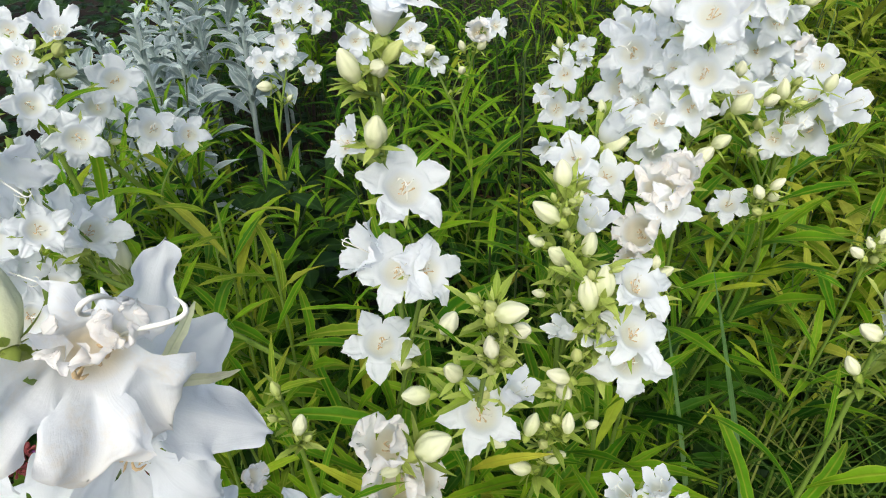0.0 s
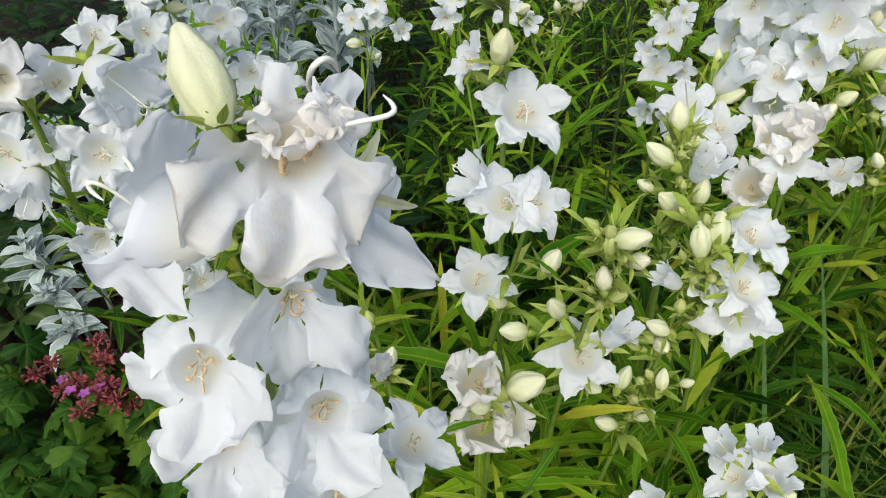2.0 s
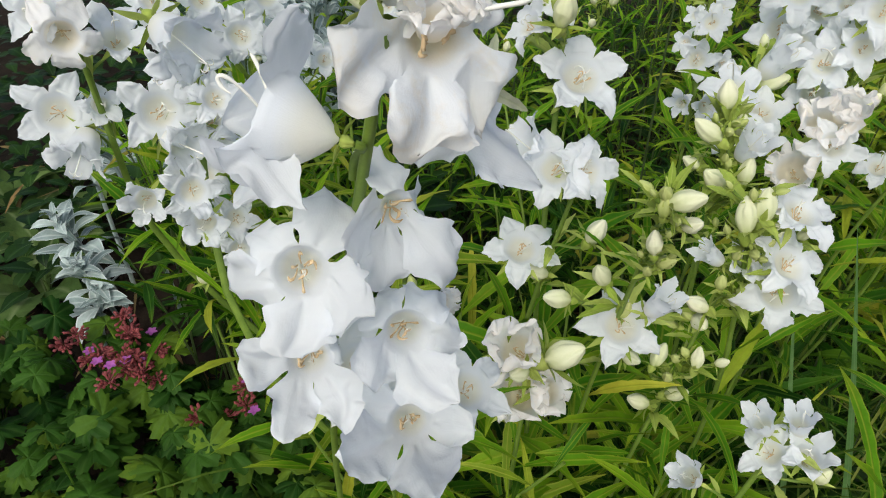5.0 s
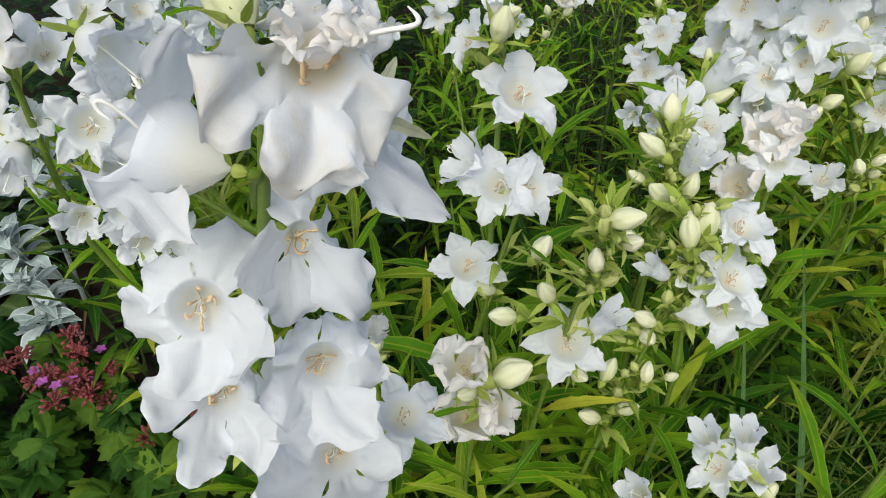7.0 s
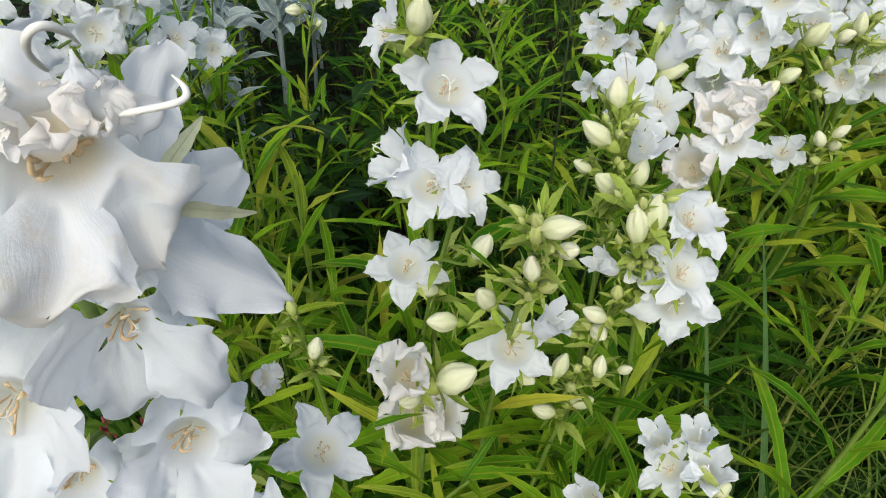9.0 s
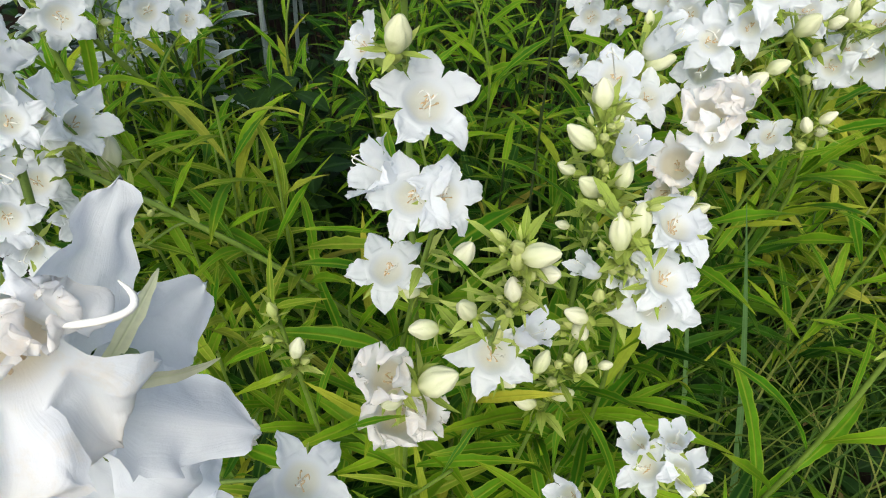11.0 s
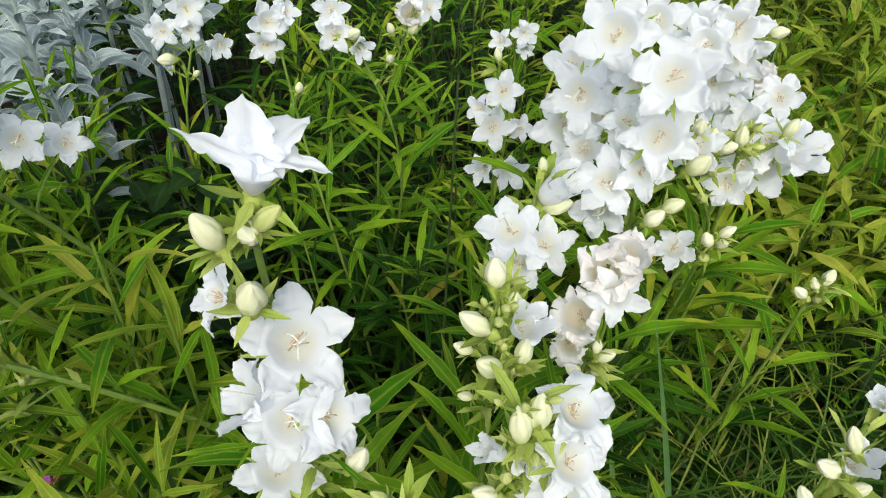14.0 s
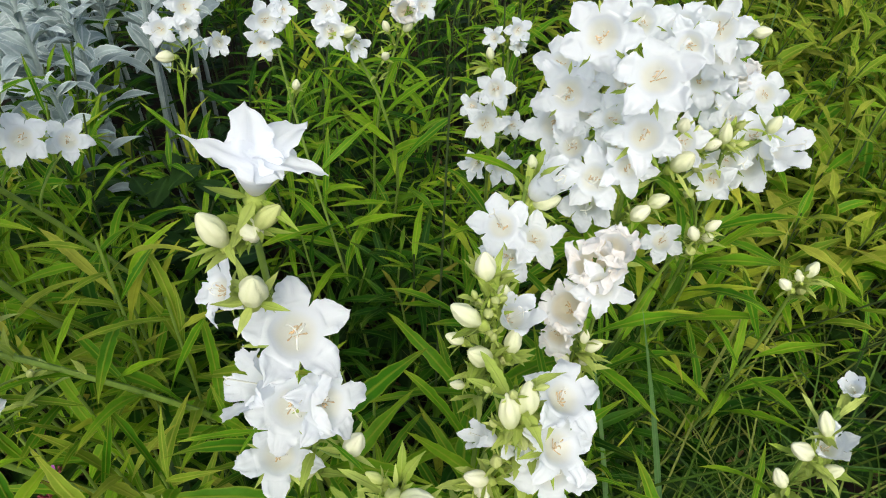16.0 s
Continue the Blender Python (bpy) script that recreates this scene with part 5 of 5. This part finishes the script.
# ---- geraniums ----
def palm_leaf(shape, rng, p, size, tilt, a):
    """A lobed, toothed round leaf on its stalk's end."""
    lobes, n = 5, 40
    verts, uvs = [(0, 0, 0)], [(0.5, 0.0)]
    for ring in (0.34, 0.68, 1.0):
        for i in range(n + 1):
            t = i / n
            ang = (t - 0.5) * radians(320)
            ph = t * lobes % 1.0
            lobe = math.sin(ph * math.pi) ** 0.7
            r = size * 0.5 * (0.60 + 0.40 * lobe) if ring == 1.0 else size * 0.5 * ring * (0.80 + 0.20 * lobe)
            if ring == 1.0:
                r *= 1 + 0.10 * math.sin(t * lobes * 6 * math.pi)
            z = 0.05 * size * ring * math.cos(ph * 2 * math.pi) - 0.14 * size * ring * ring + rng.uniform(-0.02, 0.02) * size * ring
            verts.append((r * math.cos(ang), r * math.sin(ang), z))
            uvs.append((0.5 + 0.5 * (ph * 2 - 1) if ring == 1.0 else 0.5 + 0.35 * (ph * 2 - 1), ring))
    faces = [(0, 1 + i, 2 + i) for i in range(n)]
    for k in (0, 1):
        faces += [(1 + i + k * (n + 1), 1 + i + (k + 1) * (n + 1), 2 + i + (k + 1) * (n + 1), 2 + i + k * (n + 1)) for i in range(n)]
    v = np.array([Euler((tilt[0], tilt[1], 0)).to_matrix() @ Vector(q) for q in verts])
    shape.add(turned(v, a, p), faces, uvs)


GERANIUM_LEAVES = []
for i in range(5):
    s = Shape()
    palm_leaf(s, random.Random(i), (0, 0, 0), 1.0, (0, 0), 0)
    GERANIUM_LEAVES.append(s.mesh("geranium_leaf", GERANIUM))


def geranium(x, y, seed, heads=0):
    rng = random.Random(seed)
    thing = new("geranium")
    thing.location = (x, y, 0)
    tagged(thing, "low geranium with lobed green leaves" + (" and red spent heads" if heads else "") + ", on soil", "plant", "low geraniums")
    shape = Shape()
    for k in range(rng.randint(11, 15)):
        a, r = rng.uniform(0, 6.28), rng.uniform(0.01, 0.085)
        z = rng.uniform(0.07, 0.19)
        end = Vector((math.cos(a) * r, math.sin(a) * r, z))
        stalk = Shape()
        tube(stalk, bezier((0, 0, 0), (0, 0, z * 0.5), end * 0.9, end, 5), [0.0012] * 6, 5)
        part("leaf_stalk", stalk.mesh("leaf_stalk", GERANIUM), thing)
        q = Matrix.Translation(end) @ Euler((rng.gauss(0.1, 0.25), rng.gauss(0.15, 0.25), a + rng.uniform(-0.8, 0.8))).to_matrix().to_4x4() @ Matrix.Scale(rng.uniform(0.038, 0.068), 4)
        part("leaf", rng.choice(GERANIUM_LEAVES), thing, q)
    for k in range(heads):
        end = Vector((rng.gauss(0, 0.019), rng.gauss(0, 0.019), rng.uniform(0.15, 0.21)))
        stalk = Shape()
        tube(stalk, bezier((0, 0, 0), (0, 0, 0.1), end * 0.9, end, 6), [0.0013] * 7, 5)
        part("flower_stalk", stalk.mesh("flower_stalk", GERANIUM), thing)
        head = Shape()
        for j in range(34):
            d = Vector((rng.gauss(0, 1), rng.gauss(0, 1), rng.gauss(0.3, 0.6))).normalized() * rng.uniform(0.005, 0.016)
            tube(head, [end + d * s for s in (0.2, 0.7, 0.9, 1.0, 1.12)], [0.0004, 0.0008, 0.0020, 0.0019, 0.0004], 5)
        part("seed_head", head.mesh("seed_head", RED), thing, None, "reddish spent flower head")["kind"] = "stuff"
        if rng.random() < 0.25:
            bloom = Shape()
            spot = end + Vector((rng.uniform(-0.02, 0.02), rng.uniform(-0.02, 0.02), 0.008))
            for j in range(5):
                v, f, uv = blade(0.008, 0.006, 25, 20, 5, rng, 0.2, 0.6)
                bloom.add(turned(v, j * 1.2566, spot), f, uv)
            part("bloom", bloom.mesh("bloom", PINK), thing, None, "small magenta flower")
    tube(shape, [(0, 0, -0.02), (0, 0, 0.01), (0.003, 0, 0.04)], [0.006, 0.005, 0.003], 7)
    part("crown", shape.mesh("crown", GERANIUM), thing)


gr = random.Random(9)
for i in range(46):
    row, col = divmod(i, 8)
    gx = -1.02 + 0.105 * col + gr.uniform(-0.03, 0.03)
    gy = 0.16 + 0.085 * row + gr.uniform(-0.03, 0.03)
    if gy < 0.50:
        geranium(gx, gy, 300 + i)
for i, (gx, gy, heads) in enumerate(((-0.495, 0.485, 10), (-0.46, 0.465, 8), (-0.56, 0.47, 2), (-0.36, 0.43, 4))):
    geranium(gx, gy, 400 + i, heads)

def broad_leaved_plant(x, y, seed):
    """A loose tuft of broad, soft, wavy leaves that arch over."""
    rng = random.Random(seed)
    thing = new("broad_leaved_plant")
    thing.location = (x, y, 0)
    tagged(thing, "tuft of broad soft grey-green wavy leaves on dark soil", "plant", "broad-leaved tufts")
    for k in range(9):
        shape = Shape()
        size = rng.uniform(0.09, 0.15)
        shape.add(*blade(size, size * rng.uniform(0.34, 0.46), rng.uniform(35, 65), rng.uniform(40, 85), 16, rng, 0.22, 0.55, rng.uniform(-0.3, 0.3), 0.22, 1.3, ragged=0.10))
        a = k * 2.4 + rng.uniform(-0.3, 0.3)
        start = Vector((math.cos(a) * 0.01, math.sin(a) * 0.01, 0))
        lift = rng.uniform(0.02, 0.07)
        stalk = Shape()
        tube(stalk, bezier(start, start + Vector((0, 0, lift * 0.6)), start + Vector((0, 0, lift * 0.8)), start + Vector((0, 0, lift)), 4), [0.0022] * 5, 6)
        part("leaf_stalk", stalk.mesh("leaf_stalk", BROAD), thing)
        part("leaf", shape.mesh("broad_leaf", BROAD), thing, Matrix.Translation(start + Vector((0, 0, lift))) @ Matrix.Rotation(a, 4, "Z"))


for i, (bx, by) in enumerate(((-0.86, 0.78), (-0.98, 0.88), (-0.80, 0.69), (-1.02, 0.74), (-0.92, 0.98))):
    broad_leaved_plant(bx, by, 500 + i)

weeds = Shape()
for i in range(420):
    x, y = gr.uniform(-1.3, -0.3), gr.uniform(0.5, 1.15)
    size = gr.uniform(0.012, 0.035)
    v, f, uv = blade(size, size * gr.uniform(0.45, 0.7), gr.uniform(0, 45), gr.uniform(20, 70), 6, gr, 0.15, 0.45)
    weeds.add(turned(v, gr.uniform(0, 6.28), (x, y, gr.uniform(0.02, 0.09))), f, uv)
tagged(new("small_weeds", weeds.mesh("small_weeds", UNDER)), "small dark green weed leaves scattered on the soil", "weeds", kind="stuff")

# clods and dry litter on the bare soil
clods = Shape()
for i in range(420):
    x, y = gr.uniform(-1.3, -0.25), gr.uniform(0.1, 1.0)
    s = gr.uniform(0.004, 0.014)
    v = [Vector((math.cos(a) * math.cos(b), math.sin(a) * math.cos(b), math.sin(b))) * s * gr.uniform(0.7, 1.2) + Vector((x, y, 0.02)) for b in (-1.2, -0.4, 0.4, 1.2) for a in (0, 1.26, 2.51, 3.77, 5.03, 6.283)]
    clods.add(v, grid_faces(4, 6), [(0, 0)] * 24)
tagged(new("soil_clods", clods.mesh("soil_clods", SOIL)), "crumbs of dark brown soil on the ground", "soil", kind="stuff")
litter = Shape()
for i in range(260):
    x, y = gr.uniform(-1.2, 0.8), gr.uniform(0.15, 1.3)
    v, f, uv = blade(gr.uniform(0.03, 0.09), gr.uniform(0.004, 0.012), gr.uniform(-10, 30), gr.uniform(0, 60), 6, gr, 0.3)
    litter.add(turned(v, gr.uniform(0, 6.28), (x, y, gr.uniform(0.03, 0.14))), f, uv)
tagged(new("dry_litter", litter.mesh("dry_litter", DRY)), "withered brown leaves and straw on the soil", "litter", kind="stuff")

# ---- tall grass blades and a dark dead stalk that stand clear of the leaves ----
def tall_blade(name, label, base, tip, width, mat, bow):
    mid = (Vector(base) + Vector(tip)) / 2 + Vector(bow)
    pts = bezier(base, Vector(base).lerp(mid, 0.8), mid.lerp(Vector(tip), 0.3), tip, 12)
    shape = Shape()
    verts, uvs = [], []
    for i, p in enumerate(pts):
        w = width * (1 - (i / 12) ** 2.5) + 0.0002
        for s in (-1, 0, 1):
            verts.append(p + Vector((s * w / 2, abs(s) * w * 0.2 + s * w * 0.25, 0)))
            uvs.append((0.5 + s * 0.5, i / 12))
    shape.add(verts, grid_faces(13, 3), uvs)
    tagged(new(name, shape.mesh(name, mat)), label, "grass", "tall grass blades")


BLADE = "tall bluish green grass blade between the bellflowers"
tall_blade("grass_blade", BLADE, (0.36, 0.345, 0.0), (0.186, 0.362, 0.557), 0.009, BLUE_GRASS, (0.0, -0.01, 0.03))
tall_blade("grass_blade", BLADE, (0.30, 0.36, 0.0), (0.165, 0.372, 0.51), 0.007, BLUE_GRASS, (0.0, 0.0, 0.03))
tall_blade("grass_blade", BLADE, (0.42, 0.62, 0.0), (0.40, 0.70, 0.66), 0.006, BLUE_GRASS, (0.01, 0.02, 0.04))
tall_blade("grass_blade", BLADE, (0.30, 0.70, 0.1), (0.52, 0.72, 0.50), 0.008, BLUE_GRASS, (0.0, 0.0, 0.05))
tall_blade("grass_blade", BLADE, (-0.02, 0.50, 0.05), (0.10, 0.44, 0.40), 0.006, BLUE_GRASS, (-0.02, 0.0, 0.05))
stalk = Shape()
tube(stalk, bezier((0.075, 0.45, 0.0), (0.075, 0.46, 0.25), (0.066, 0.47, 0.45), (0.060, 0.475, 0.66), 10), [0.0016 - 0.00008 * i for i in range(11)], 6)
tagged(new("dead_stalk", stalk.mesh("dead_stalk", DARK_STEM)), "thin dark dead stalk rising from the leaves", "stalk")
